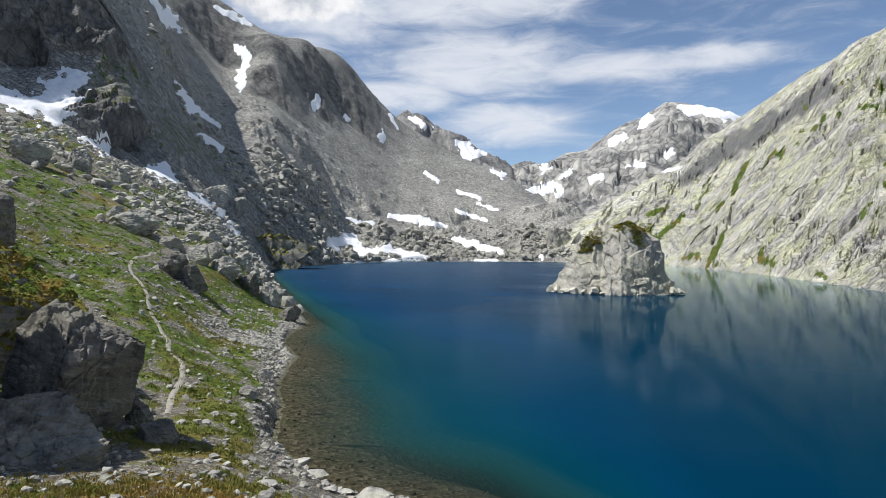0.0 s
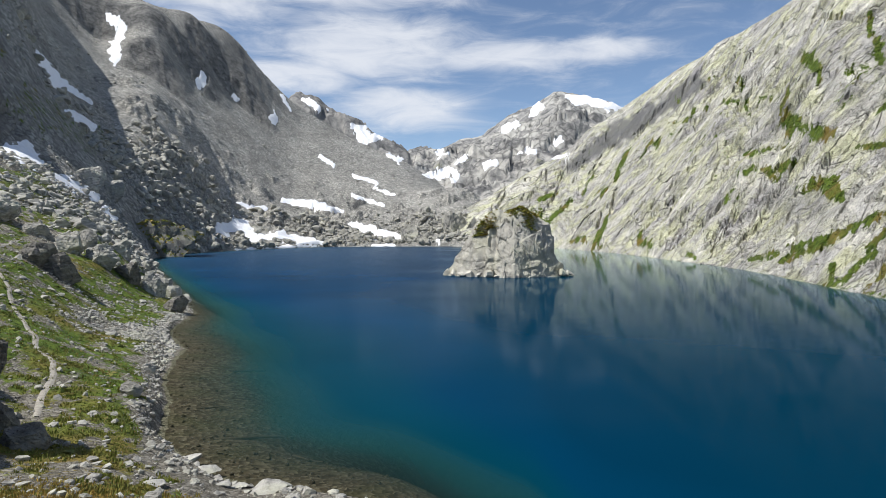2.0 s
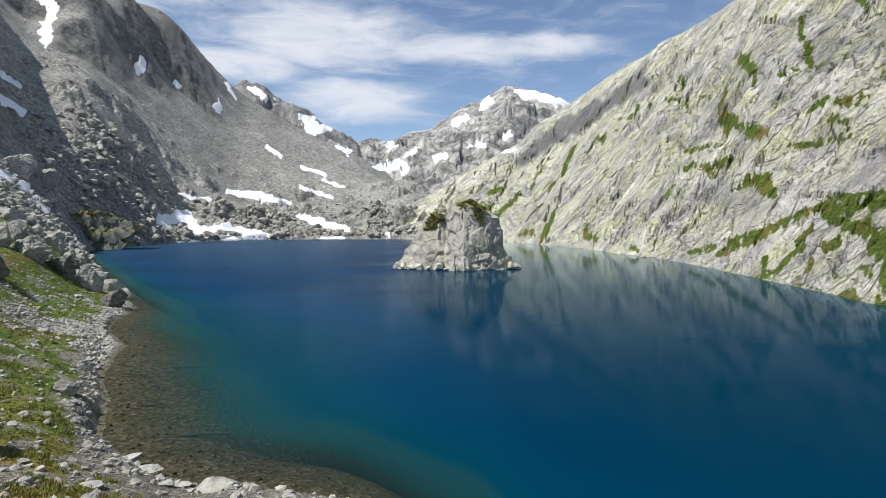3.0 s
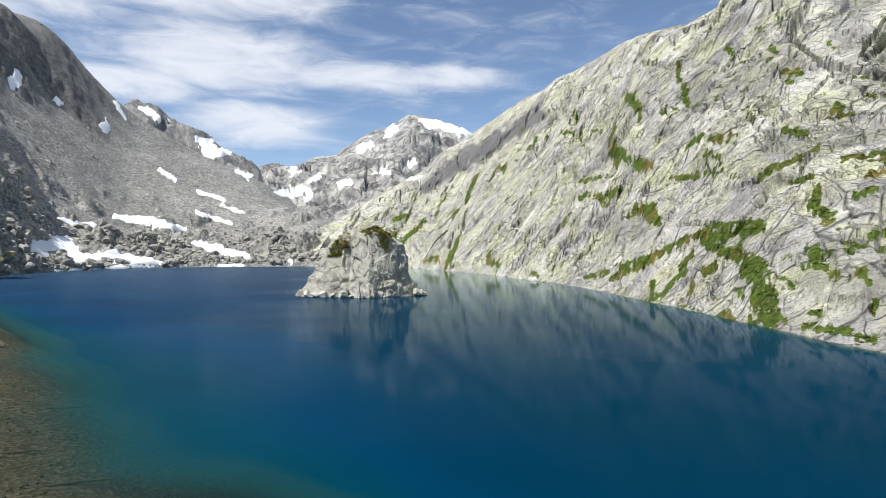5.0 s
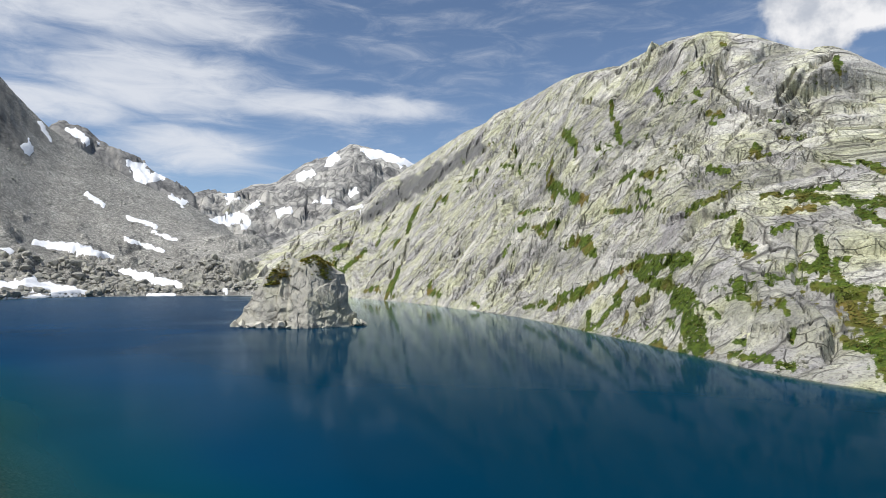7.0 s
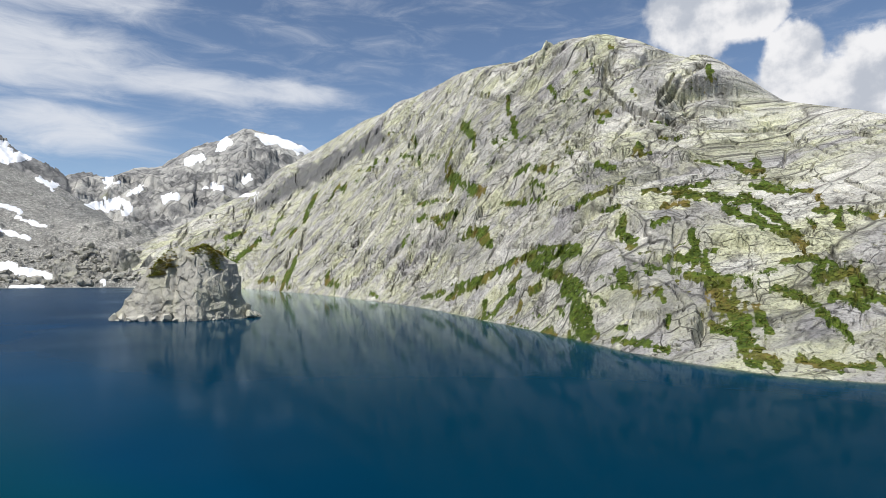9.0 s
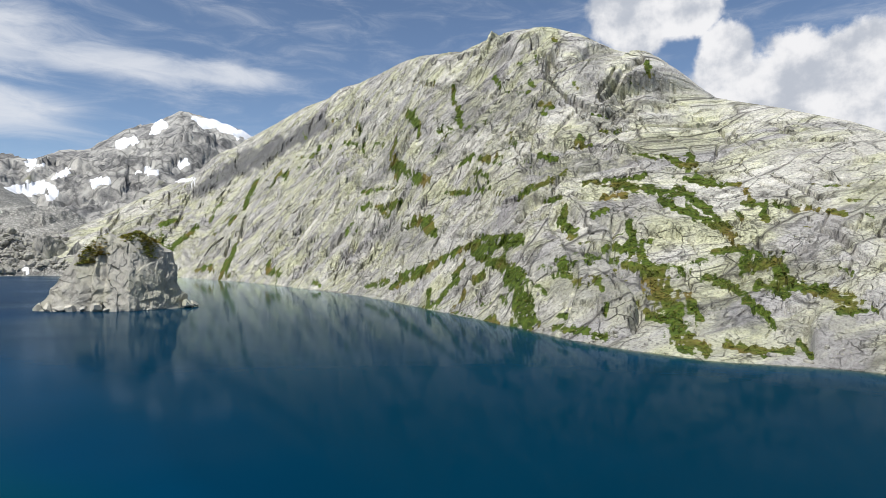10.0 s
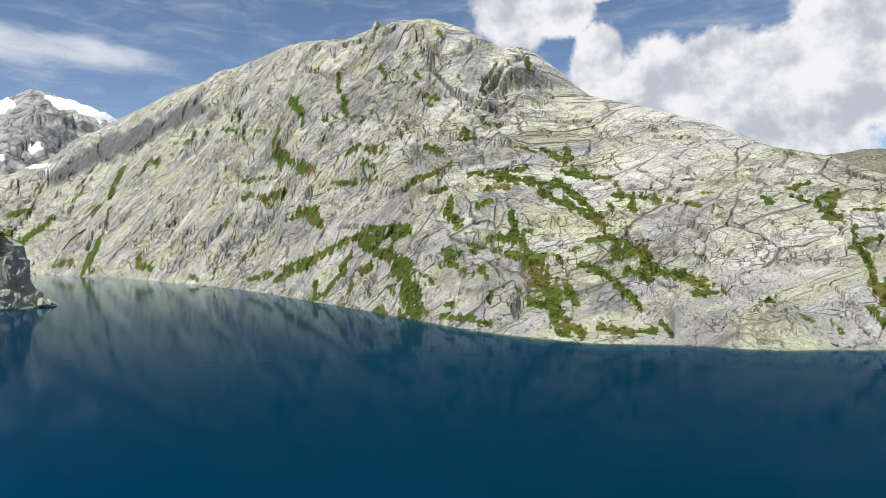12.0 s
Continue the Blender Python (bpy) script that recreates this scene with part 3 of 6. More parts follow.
# turf on the bank and at the foot of the cliffs
turf((24.33, 3.42, 1.34), (20.67, 1.28, 0.96))
turf((26.45, -7.62, 1.34), (25.57, -9.55, 2.14), (21.99, -10.99, 2.14), (18.20, -14.84, 2.14))
turf((18.25, -5.77, 0.80), (15.80, -6.60, 0.80))
turf((18.75, -2.23, 0.75), (17.30, -2.50, 0.53))
turf((28.0, -13.5, 1.6), (24.0, -15.5, 2.0), (19.0, -17.0, 1.6))
turf((34.67, -18.22, 0.75), (24.19, -20.17, 0.64), (14.72, -21.05, 0.80))
turf((34.06, 2.83, 0.75), (31.41, 2.25, 1.07), (29.43, 3.24, 0.53))
turf((28.26, 13.85, 2.14), (29.08, 12.85, 1.60))
turf((16.35, 2.88, 0.43), (15.61, 3.05, 0.43))
turf((26.94, 4.28, 0.75), (22.99, 4.69, 0.53))
turf((34.10, 9.39, 0.75), (31.05, 7.71, 0.64))
turf((24.37, 10.14, 1.60), (19.76, 7.55, 1.07))


def stroke_mask(strokes, B, E, ragged=0.0):
    """1 on the spine of a band drawn in the camera's view angles, 0 at its edge, below outside."""
    best = np.full(B.shape, -3.0, np.float32)
    for s in strokes:
        pad = 4 * max(q[2] for q in s) + 0.3
        lo, hi = min(q[0] for q in s) - pad, max(q[0] for q in s) + pad
        rows = np.nonzero((BEARINGS > lo) & (BEARINGS < hi))[0]
        if not len(rows):
            continue
        cut = slice(rows[0], rows[-1] + 1)
        b, e = B[cut], E[cut]
        for (b0, e0, w0), (b1, e1, w1) in zip(s, s[1:]):
            dx, dy = b1 - b0, e1 - e0
            t = np.clip(((b - b0) * dx + (e - e0) * dy) / (dx * dx + dy * dy + 1e-9), 0, 1)
            d = np.hypot(b - b0 - t * dx, e - e0 - t * dy) / (w0 + t * (w1 - w0))
            best[cut] = np.maximum(best[cut], 1 - d)
    return best + ragged


def crack_mask(B, E):
    """Straight cracks strewn over the rock mountain, steep on its far side and lying flatter on the near one."""
    rng = np.random.RandomState(77)
    crest = np.array(sorted(SLAB_CREST))
    strokes = []
    for _ in range(620):
        b = -14 - 78 * rng.uniform() ** 0.9
        low = -math.degrees(math.atan(EYE_Z / np.interp(b, [-90, -70, -50, -36, -20], [98, 90, 129, 248, 600])))
        e = low + (np.interp(b, crest[:, 0], crest[:, 2]) - low) * rng.uniform(0.03, 0.95)
        far_side = rng.uniform() < np.interp(b, [-62, -46], [0.1, 0.9])
        slant = rng.normal(50, 12) if far_side else (rng.normal(-18, 12) if rng.uniform() < 0.7 else rng.normal(-48, 10))
        length = 0.5 + 2.6 * rng.uniform() ** 2
        width = rng.uniform(0.05, 0.1)
        dx, dy = -math.cos(radians(slant)) * length / 2, math.sin(radians(slant)) * length / 2
        kink = rng.normal(0, 0.12 * length, 2)
        strokes.append(((b - dx, e - dy, width * 0.6), (b + kink[0] * 0.3, e + kink[1], width), (b + dx, e + dy, width * 0.5)))
    return smooth(-0.6, 0.6, stroke_mask(strokes, B, E))


def lay_of_the_land():
    keys = sorted(PROFILES)
    tab = np.array([np.interp(np.log(RADII), np.log([s[0] for s in PROFILES[k]]), [s[1] for s in PROFILES[k]]) for k in keys])
    keys = [-180] + keys
    tab = np.vstack([tab[-1:], tab])
    base = np.empty((len(BEARINGS), len(RADII)))
    for j in range(len(RADII)):
        base[:, j] = np.interp(BEARINGS, keys, tab[:, j])
    ker = np.exp(-0.5 * (np.arange(-30, 31) / 9.0) ** 2)
    ker /= ker.sum()
    fine = np.nonzero((BEARINGS <= 45) & (BEARINGS >= -99))[0]
    soft = np.apply_along_axis(lambda q: np.convolve(q, ker, "same"), 0, base)
    base[fine] = soft[fine]
    B, Rr = np.meshgrid(BEARINGS, RADII, indexing="ij")
    X, Y = spot(B, Rr)
    sd = shore_distance(X.astype(np.float32), Y.astype(np.float32))
    sd = sd + 1.2 * fbm(X / 9, Y / 9, 3, 5) * smooth(20, 60, Rr)
    right = np.array(sorted(SHORE_RIGHT))
    foot = np.interp(B, right[:, 0], right[:, 1])
    foot = np.where(B > -20.3, np.interp(B, [-20.3, -11], [600, 680]), foot)
    slab, u = crest_layer(SLAB_CREST, B, Rr, foot, -EYE_Z / foot, 1.45, 0.5)
    dark, ud = crest_layer(DARK_PEAK, B, Rr, 1280.0, math.tan(radians(5)), 1.2, 0.7)
    far, uf = crest_layer(FAR_MOUNTAIN, B, Rr, 1150.0, math.tan(radians(2.6)), 1.15, 0.6)
    hill, uh = crest_layer(FAR_HILL, B, Rr, 350.0, math.tan(radians(0)), 1.0, 0.1)

    # relief of each kind of ground
    steep = smooth(0.62, 1.15, np.gradient(base, axis=1) / np.gradient(RADII)[None, :])     # cliffs
    land = smooth(0, 8, -sd)
    rough = fbm(X / 70, Y / 70, 6, 11, 0.55, True)
    crags = fbm(X / 22, Y / 22, 5, 13, 0.55, True)
    arc = B * np.minimum(Rr, 900) * 0.01745
    ribs = fbm(arc / 34, base / 60, 5, 14, 0.58, True) + 0.5 * fbm(arc / 11, base / 14, 4, 15, 0.6, True)
    wavy = 6 * fbm(arc / 20, base / 20, 2, 16)
    lefts = slice(int(np.argmax(BEARINGS < 50)), int(np.argmax(BEARINGS < 3)))
    rights = slice(int(np.argmax(BEARINGS < -9)), len(BEARINGS))
    aways = slice(int(np.argmax(RADII > 1100)), len(RADII))
    middles = slice(int(np.argmax(RADII > 20)), int(np.argmax(RADII > 900)))
    every = slice(None)
    block, _ = plates_in(lefts, middles, arc + base * 0.35 + wavy, base - arc * 0.3 + wavy, 26, 34, 17)
    chip, _ = plates_in(lefts, middles, arc + base * 0.3 + wavy, base - arc * 0.2, 8, 10, 18)
    def outward(ground):
        """How far a step square to the slope goes away from the knoll, and up."""
        s = np.clip(np.gradient(ground, axis=1) / np.gradient(RADII)[None, :], 0, 3)
        return -s / np.hypot(s, 1), 1 / np.hypot(s, 1)

    shards, _ = plates_in(lefts, middles, arc - base * 0.5, base + arc * 0.5 + wavy, 4.5, 6, 19)
    relief = steep * ((rough - 0.3) * 10 + crags * 4 + ribs * 3 + block * 7 + chip * 3.2) * 0.75 * smooth(250, 330, Rr)
    relief = eased(relief) + steep * shards * 1.6 * smooth(250, 330, Rr)
    away, up = outward(eased(base, 6))
    push_base = relief * away
    base = base + relief * up
    base = base + (fbm(X / 26, Y / 26, 5, 23) * 2.6 * smooth(240, 420, Rr) + fbm(X / 9, Y / 9, 4, 29) * 0.9 * smooth(14, 60, Rr)) * land
    lumps = smooth(0.05, 0.5, fbm(X / 42, Y / 42, 4, 37)) * smooth(-6, -60, sd) * smooth(-330, -120, sd) * smooth(560, 640, Rr)
    base = base + lumps * 14
    a, t = -(0.3 * X + 0.95 * Y), slab
    warp = 8 * fbm(X / 60, Y / 60, 3, 41)
    left = smooth(-60, -44, B)

    def tilted(deg):
        c, sn = math.cos(radians(deg)), math.sin(radians(deg))
        return a * c + t * sn + warp * 0.5, -a * sn + t * c + warp
    a1, c1 = tilted(29)
    a2, c2 = tilted(-15)
    beds = left * fbm(a1 / 60, c1 / 11, 5, 43, 0.55, True) + (1 - left) * fbm(a2 / 60, c2 / 10, 5, 44, 0.55, True)
    joints = left * fbm(a1 / 16, c1 / 50, 4, 47, 0.5, True) + (1 - left) * fbm(a2 / 14, c2 / 60, 4, 48, 0.5, True)
    big = fbm(a / 80, t / 50, 2, 53)
    taper = smooth(0, 0.08, u) * smooth(1.02, 0.86, u)
    size = np.clip(Rr / 230, 0.45, 1.8)
    side = B + 5 * fbm(X / 50, Y / 50, 3, 58) > -54
    pa, pc = np.where(side, a1, a2), np.where(side, c1, c2)
    slab_plate, slab_joint = plates_in(rights, middles, pa, pc, 30, 10, 54, 1.1)
    small_plate, small_joint = plates_in(rights, middles, pa + 5 * slab_plate, pc, 8, 5.2, 55, 0.7)
    polished = smooth(-58, -70, B) * smooth(0.16, 0.4, u)      # smooth slabs on the near shoulder
    slab_detail = (slab_plate * 2.3 + small_plate * 1.0 - 1.6 * smooth(0.08, 0.0, slab_joint) - 0.35 * smooth(0.1, 0.0, small_joint)) * (1 - 0.75 * polished) * taper * np.clip(Rr / 230, 0.62, 0.8) + ((beds * 0.6 + joints * 0.5) * (1 - 0.7 * polished) * (0.25 + 0.75 * taper)) * size
    splinter, _ = plates_in(rights, middles, pa * 0.7 + 0.7 * pc, pc - 0.5 * pa, 4.5, 3.2, 57, 1.2)
    summit = smooth(0.6, 0.8, u) * smooth(-70, -63, B) * smooth(-44, -50, B)
    crown, crown_gap = plates_in(rights, middles, pa * 0.8 + 0.4 * pc, pc - 0.3 * pa, 26, 20, 56, 1.2)
    slab_detail = slab_detail + summit * smooth(1.0, 0.88, u) * (crown * 3.4 - 2.0 * smooth(0.12, 0.0, crown_gap))
    slab = slab + big * 9 * taper * size
    slab_detail = eased(slab_detail) + 0.6 * splinter * (1 - 0.6 * polished) * taper * np.clip(Rr / 230, 0.5, 1.2)
    away, up = outward(slab)
    foot_fade = smooth(0.0, 0.05, u)
    E = np.degrees(np.arctan2(slab + slab_detail * up - EYE_Z, Rr + slab_detail * away * foot_fade))
    fine_rag = 0.55 * fbm(X / 7, Y / 7, 4, 59)
    cut = smooth(-0.5, 0.5, stroke_mask(CLEFTS, B, E, 0.3 * fine_rag))
    slab_detail = slab_detail - cut * 0.012 * Rr - crack_mask(B, E) * 0.007 * Rr * smooth(0.02, 0.06, u)
    push_slab = slab_detail * away * foot_fade
    slab = np.where(u > -0.01, slab + slab_detail * up, slab)
    peaks = fbm(X / 90, Y / 90, 6, 61, 0.55, True)
    arc2 = B * 1500 * 0.01745
    wavy = 25 * fbm(arc2 / 70, Rr / 70, 3, 62)
    crag1, _ = plates_in(every, aways, arc2 + 0.5 * Rr + wavy, Rr - 0.4 * arc2 + wavy, 75, 110, 63)
    crag2, _ = plates_in(every, aways, arc2 + 0.3 * Rr + wavy, Rr - 0.2 * arc2, 26, 34, 64)
    peaks = peaks * 0.7 + crag1 * 0.4 + crag2 * 0.12
    dark = dark + (peaks - 0.2) * (30 - 14 * smooth(0.7, 0.95, ud)) * smooth(0, 0.2, ud)
    far = far + (peaks - 0.1) * (40 - 30 * smooth(0.7, 0.95, uf)) * smooth(0, 0.15, uf)
    hill = hill + fbm(X / 60, Y / 60, 4, 67) * 9
    stack = np.stack([base, slab, dark, far, hill])
    stack[1:, Rr < 21] = -50      # the knoll itself
    layer = np.argmax(stack, axis=0)
    z = np.max(stack, axis=0)
    bed = (-np.clip(sd, 0, 7) * 0.17 - np.clip(sd - 7, 0, 60) * 0.6) * (1 + 2.5 * smooth(75, 170, Rr) + 2.2 * smooth(-4, -22, B) + 9 * smooth(-18, -26, B))
    box = np.ones(15) / 15
    calm = np.apply_along_axis(lambda q: np.convolve(q, box, "same"), 1, bed)
    calm = np.apply_along_axis(lambda q: np.convolve(q, np.ones(31) / 31, "same"), 0, calm)
    calm = bed + (calm - bed) * smooth(2, 5, sd)
    out = -sd
    z = np.where(sd > 0, calm, np.maximum(np.minimum(z, 0.08 + out * 1.6), 0.05 + 0.1 * np.minimum(out, 6)))
    z = z + np.where((sd > 0) & (sd < 25), 0.08 * fbm(X / 0.9, Y / 0.9, 2, 71), 0)
    push = np.where(layer == 0, push_base, np.where(layer == 1, push_slab, 0)) * smooth(2, 6, out)
    X, Y = spot(B, Rr + push)
    E = np.degrees(np.arctan2(z - EYE_Z, Rr + push))
    rag = fbm(B / 0.8, E / 0.6, 4, 97, 0.6)
    green = stroke_mask(PLANTS, B, E, fbm(B / 0.45, E / 0.28, 5, 98, 0.72) * 2.6)
    ledges = fbm(a / 26, t / 5, 4, 73, 0.55, True) + 0.5 * fbm(a / 60, t / 40, 3, 79)
    veg_slab = np.maximum(smooth(0.0, 0.3, green), 0.8 * smooth(0.6, 0.75, ledges) * smooth(-0.1, 0.25, big) * smooth(0.95, 0.5, u))
    veg_slab = eased(veg_slab)
    grassy = fbm(X / 14, Y / 14, 5, 83, 0.6)
    cover = np.interp(Rr, [20, 36, 60, 140, 240, 300, 420], [-0.1, 0.1, 0.38, 0.34, 0.1, -0.3, -0.6])
    turfs = stroke_mask(TURF, B, E, rag * 1.2)
    veg_bank = np.maximum(smooth(-0.05, 0.25, grassy + cover - 0.04), smooth(-0.3, 0.3, turfs) * np.where(Rr > 290, 0.55, 1)) * smooth(0.3, 2.5, out)
    veg_bank = veg_bank * (0.35 + 0.65 * smooth(-0.35, 0.15, fbm(X / 2.6, Y / 2.6, 3, 87, 0.6)))
    veg_far = 0.5 * smooth(0.25, 0.5, fbm(X / 70, Y / 70, 4, 89)) * (E < 9)
    veg = np.choose(layer, [veg_bank, veg_slab, 0 * z, veg_far, veg_bank * 0 + 0.35])
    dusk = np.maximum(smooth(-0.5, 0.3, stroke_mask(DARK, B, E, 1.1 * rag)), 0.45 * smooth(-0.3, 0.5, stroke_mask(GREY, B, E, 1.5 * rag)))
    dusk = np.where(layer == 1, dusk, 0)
    return dict(veg=veg, dusk=dusk, E=E, bed=np.stack([pa, pc, big * 20], -1), B=B, R=Rr, X=X, Y=Y, Z=z, sd=sd, layer=layer, steep=steep, u=u, beds=beds, joints=joints, big=big, uf=uf)


LAND = lay_of_the_land()


def on_ground(bearing, angle, r_min=3.0):
    """Where the line of sight from the knoll, at that bearing and height angle, meets the land."""
    i = int(np.argmin(np.abs(BEARINGS - bearing)))
    hits = np.nonzero((LAND["E"][i] >= angle) & (RADII > r_min))[0]
    j = hits[0] if len(hits) else len(RADII) - 1
    return float(LAND["X"][i, j]), float(LAND["Y"][i, j]), float(LAND["Z"][i, j])


def ground_z(x, y):
    """Height of the land at points of the plan."""
    x, y = np.asarray(x, float), np.asarray(y, float)
    b, r = np.degrees(np.arctan2(-x, y)), np.hypot(x, y)
    i = np.clip(np.interp(-b, -BEARINGS, np.arange(len(BEARINGS))), 0, len(BEARINGS) - 1.001)
    j = np.clip(np.interp(r, RADII, np.arange(len(RADII))), 0, len(RADII) - 1.001)
    i0, j0 = i.astype(int), j.astype(int)
    fi, fj, z = i - i0, j - j0, LAND["Z"]
    return (z[i0, j0] * (1 - fi) + z[i0 + 1, j0] * fi) * (1 - fj) + (z[i0, j0 + 1] * (1 - fi) + z[i0 + 1, j0 + 1] * fi) * fj


# ---- materials ----
def material(name, rough=0.9):
    m = bpy.data.materials.new(name)
    m.use_nodes = True
    p = m.node_tree.nodes["Principled BSDF"]
    p.inputs["Roughness"].default_value = rough
    p.inputs["Specular IOR Level"].default_value = 0.25
    return m, m.node_tree, p


def node(tree, kind, **sets):
    n = tree.nodes.new(kind)
    for key, value in sets.items():
        n.inputs[key].default_value = value
    return n


def ramp(tree, source, *stops):
    r = tree.nodes.new("ShaderNodeValToRGB")
    while len(r.color_ramp.elements) < len(stops):
        r.color_ramp.elements.new(0.5)
    for e, (at, c) in zip(r.color_ramp.elements, stops):
        e.position, e.color = at, (*c, 1) if isinstance(c, tuple) else (c, c, c, 1)
    tree.links.new(source, r.inputs[0])
    return r.outputs[0]


def blend(tree, fac, a, b, mode="MIX"):
    m = tree.nodes.new("ShaderNodeMix")
    m.data_type, m.blend_type = "RGBA", mode
    for socket, value in ((m.inputs[0], fac), (m.inputs[6], a), (m.inputs[7], b)):
        if isinstance(value, (int, float)):
            socket.default_value = value
        elif isinstance(value, tuple):
            socket.default_value = (*value, 1)
        else:
            tree.links.new(value, socket)
    return m.outputs[2]


def calc(tree, op, a, b=0.0):
    n = tree.nodes.new("ShaderNodeMath")
    n.operation = op
    for socket, value in zip(n.inputs, (a, b)):
        if isinstance(value, (int, float)):
            socket.default_value = value
        else:
            tree.links.new(value, socket)
    return n.outputs[0]


def scaled(tree, vector, *s):
    n = tree.nodes.new("ShaderNodeMapping")
    n.inputs["Scale"].default_value = s if len(s) == 3 else (s[0],) * 3
    tree.links.new(vector, n.inputs[0])
    return n.outputs[0]


def noise_at(tree, vector, scale, detail=5, rough=0.6, distort=0.0):
    n = node(tree, "ShaderNodeTexNoise", Scale=scale, Detail=detail, Roughness=rough, Distortion=distort)
    tree.links.new(vector, n.inputs["Vector"])
    return n.outputs[0]


def cells_at(tree, vector, scale, feature="F1", out="Color", rand=1.0):
    n = tree.nodes.new("ShaderNodeTexVoronoi")
    n.feature = feature
    n.inputs["Scale"].default_value, n.inputs["Randomness"].default_value = scale, rand
    tree.links.new(vector, n.inputs["Vector"])
    return n.outputs[out]


def bumped(tree, shader, height, strength, distance, under=None):
    b = node(tree, "ShaderNodeBump", Strength=strength, Distance=distance)
    tree.links.new(height, b.inputs["Height"])
    if under is not None:
        tree.links.new(under, b.inputs["Normal"])
    tree.links.new(b.outputs[0], shader.inputs["Normal"])
    return b.outputs[0]


def attribute(tree, name):
    n = tree.nodes.new("ShaderNodeAttribute")
    n.attribute_name = name
    return n


def object_space(tree):
    return tree.nodes.new("ShaderNodeTexCoord").outputs["Object"]


def wobbled(tree, vector, scale, amount):
    n = node(tree, "ShaderNodeTexNoise", Scale=scale, Detail=3)
    tree.links.new(vector, n.inputs["Vector"])
    m = tree.nodes.new("ShaderNodeVectorMath")
    m.operation = "MULTIPLY_ADD"
    tree.links.new(n.outputs["Color"], m.inputs[0])
    m.inputs[1].default_value = (amount,) * 3
    tree.links.new(vector, m.inputs[2])
    return m.outputs[0]


GRASS = ((0.088, 0.135, 0.016), (0.165, 0.225, 0.028), (0.24, 0.165, 0.045))


def turf_colour(t, co, scale=1.0):
    n = noise_at(t, co, 0.9 * scale, 6, 0.7)
    m = noise_at(t, co, 0.09 * scale, 4, 0.6)
    green = ramp(t, n, (0.3, (0.03, 0.048, 0.01)), (0.5, GRASS[0]), (0.7, GRASS[1]))
    return blend(t, ramp(t, m, (0.5, 0.0), (0.66, 0.8)), green, GRASS[2])


def slab_rock(name, own_beds):
    """Pale bedded rock with lichen and stains, its joints painted dark with their shade; plants where the ledges carry
    them.
    """
    m, t, p = material(name, 0.88)
    co = object_space(t)
    bed = attribute(t, "bed").outputs["Vector"] if own_beds else co
    wob = wobbled(t, bed, 0.08, 5.0)
    stain = noise_at(t, scaled(t, wob, 0.02, 0.045, 0.05), 1.0, 5, 0.6)
    lichen = noise_at(t, scaled(t, wob, 0.06, 0.1, 0.1), 1.0, 6, 0.65)
    grain = noise_at(t, scaled(t, wob, 0.2, 0.42, 0.4), 1.0, 9, 0.72)
    speck = noise_at(t, co, 1.7, 6, 0.7)
    base = ramp(t, stain, (0.32, (0.31, 0.295, 0.29)), (0.44, (0.45, 0.435, 0.405)), (0.55, (0.57, 0.55, 0.48)), (0.7, (0.66, 0.64, 0.57)))
    base = blend(t, ramp(t, lichen, (0.44, 0.0), (0.6, 0.8)), base, (0.53, 0.53, 0.33))
    base = blend(t, 1.0, base, ramp(t, grain, (0.28, 0.4), (0.42, 0.88), (0.56, 1.08), (0.8, 1.25)), "MULTIPLY")
    base = blend(t, 0.9, base, ramp(t, speck, (0.32, 0.35), (0.47, 1.0), (0.66, 1.35)), "MULTIPLY")
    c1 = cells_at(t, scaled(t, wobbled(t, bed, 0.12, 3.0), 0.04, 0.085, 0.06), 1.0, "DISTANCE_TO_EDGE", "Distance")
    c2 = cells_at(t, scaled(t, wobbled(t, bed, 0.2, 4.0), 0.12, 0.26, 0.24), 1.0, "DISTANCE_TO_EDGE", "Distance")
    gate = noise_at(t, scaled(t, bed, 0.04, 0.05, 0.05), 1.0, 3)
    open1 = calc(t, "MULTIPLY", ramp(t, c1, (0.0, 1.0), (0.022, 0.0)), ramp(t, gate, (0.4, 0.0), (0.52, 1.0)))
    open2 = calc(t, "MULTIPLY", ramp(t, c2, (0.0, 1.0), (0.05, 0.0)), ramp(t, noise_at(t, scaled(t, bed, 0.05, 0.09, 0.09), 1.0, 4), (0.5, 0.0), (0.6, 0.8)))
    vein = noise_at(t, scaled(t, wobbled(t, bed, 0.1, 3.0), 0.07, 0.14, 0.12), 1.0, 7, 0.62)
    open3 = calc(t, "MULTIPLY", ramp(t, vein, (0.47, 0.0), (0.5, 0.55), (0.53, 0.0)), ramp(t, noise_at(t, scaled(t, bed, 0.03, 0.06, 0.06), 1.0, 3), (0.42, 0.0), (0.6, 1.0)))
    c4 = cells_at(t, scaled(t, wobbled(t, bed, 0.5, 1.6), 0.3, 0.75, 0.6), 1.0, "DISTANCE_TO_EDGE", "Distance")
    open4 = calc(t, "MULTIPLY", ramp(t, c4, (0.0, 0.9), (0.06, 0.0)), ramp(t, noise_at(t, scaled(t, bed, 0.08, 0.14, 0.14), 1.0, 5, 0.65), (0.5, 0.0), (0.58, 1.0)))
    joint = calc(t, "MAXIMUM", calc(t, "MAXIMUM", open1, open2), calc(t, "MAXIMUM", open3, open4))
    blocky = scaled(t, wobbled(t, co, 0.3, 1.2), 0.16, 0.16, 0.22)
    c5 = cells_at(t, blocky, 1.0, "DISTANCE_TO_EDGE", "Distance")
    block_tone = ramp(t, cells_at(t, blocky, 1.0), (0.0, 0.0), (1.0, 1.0))
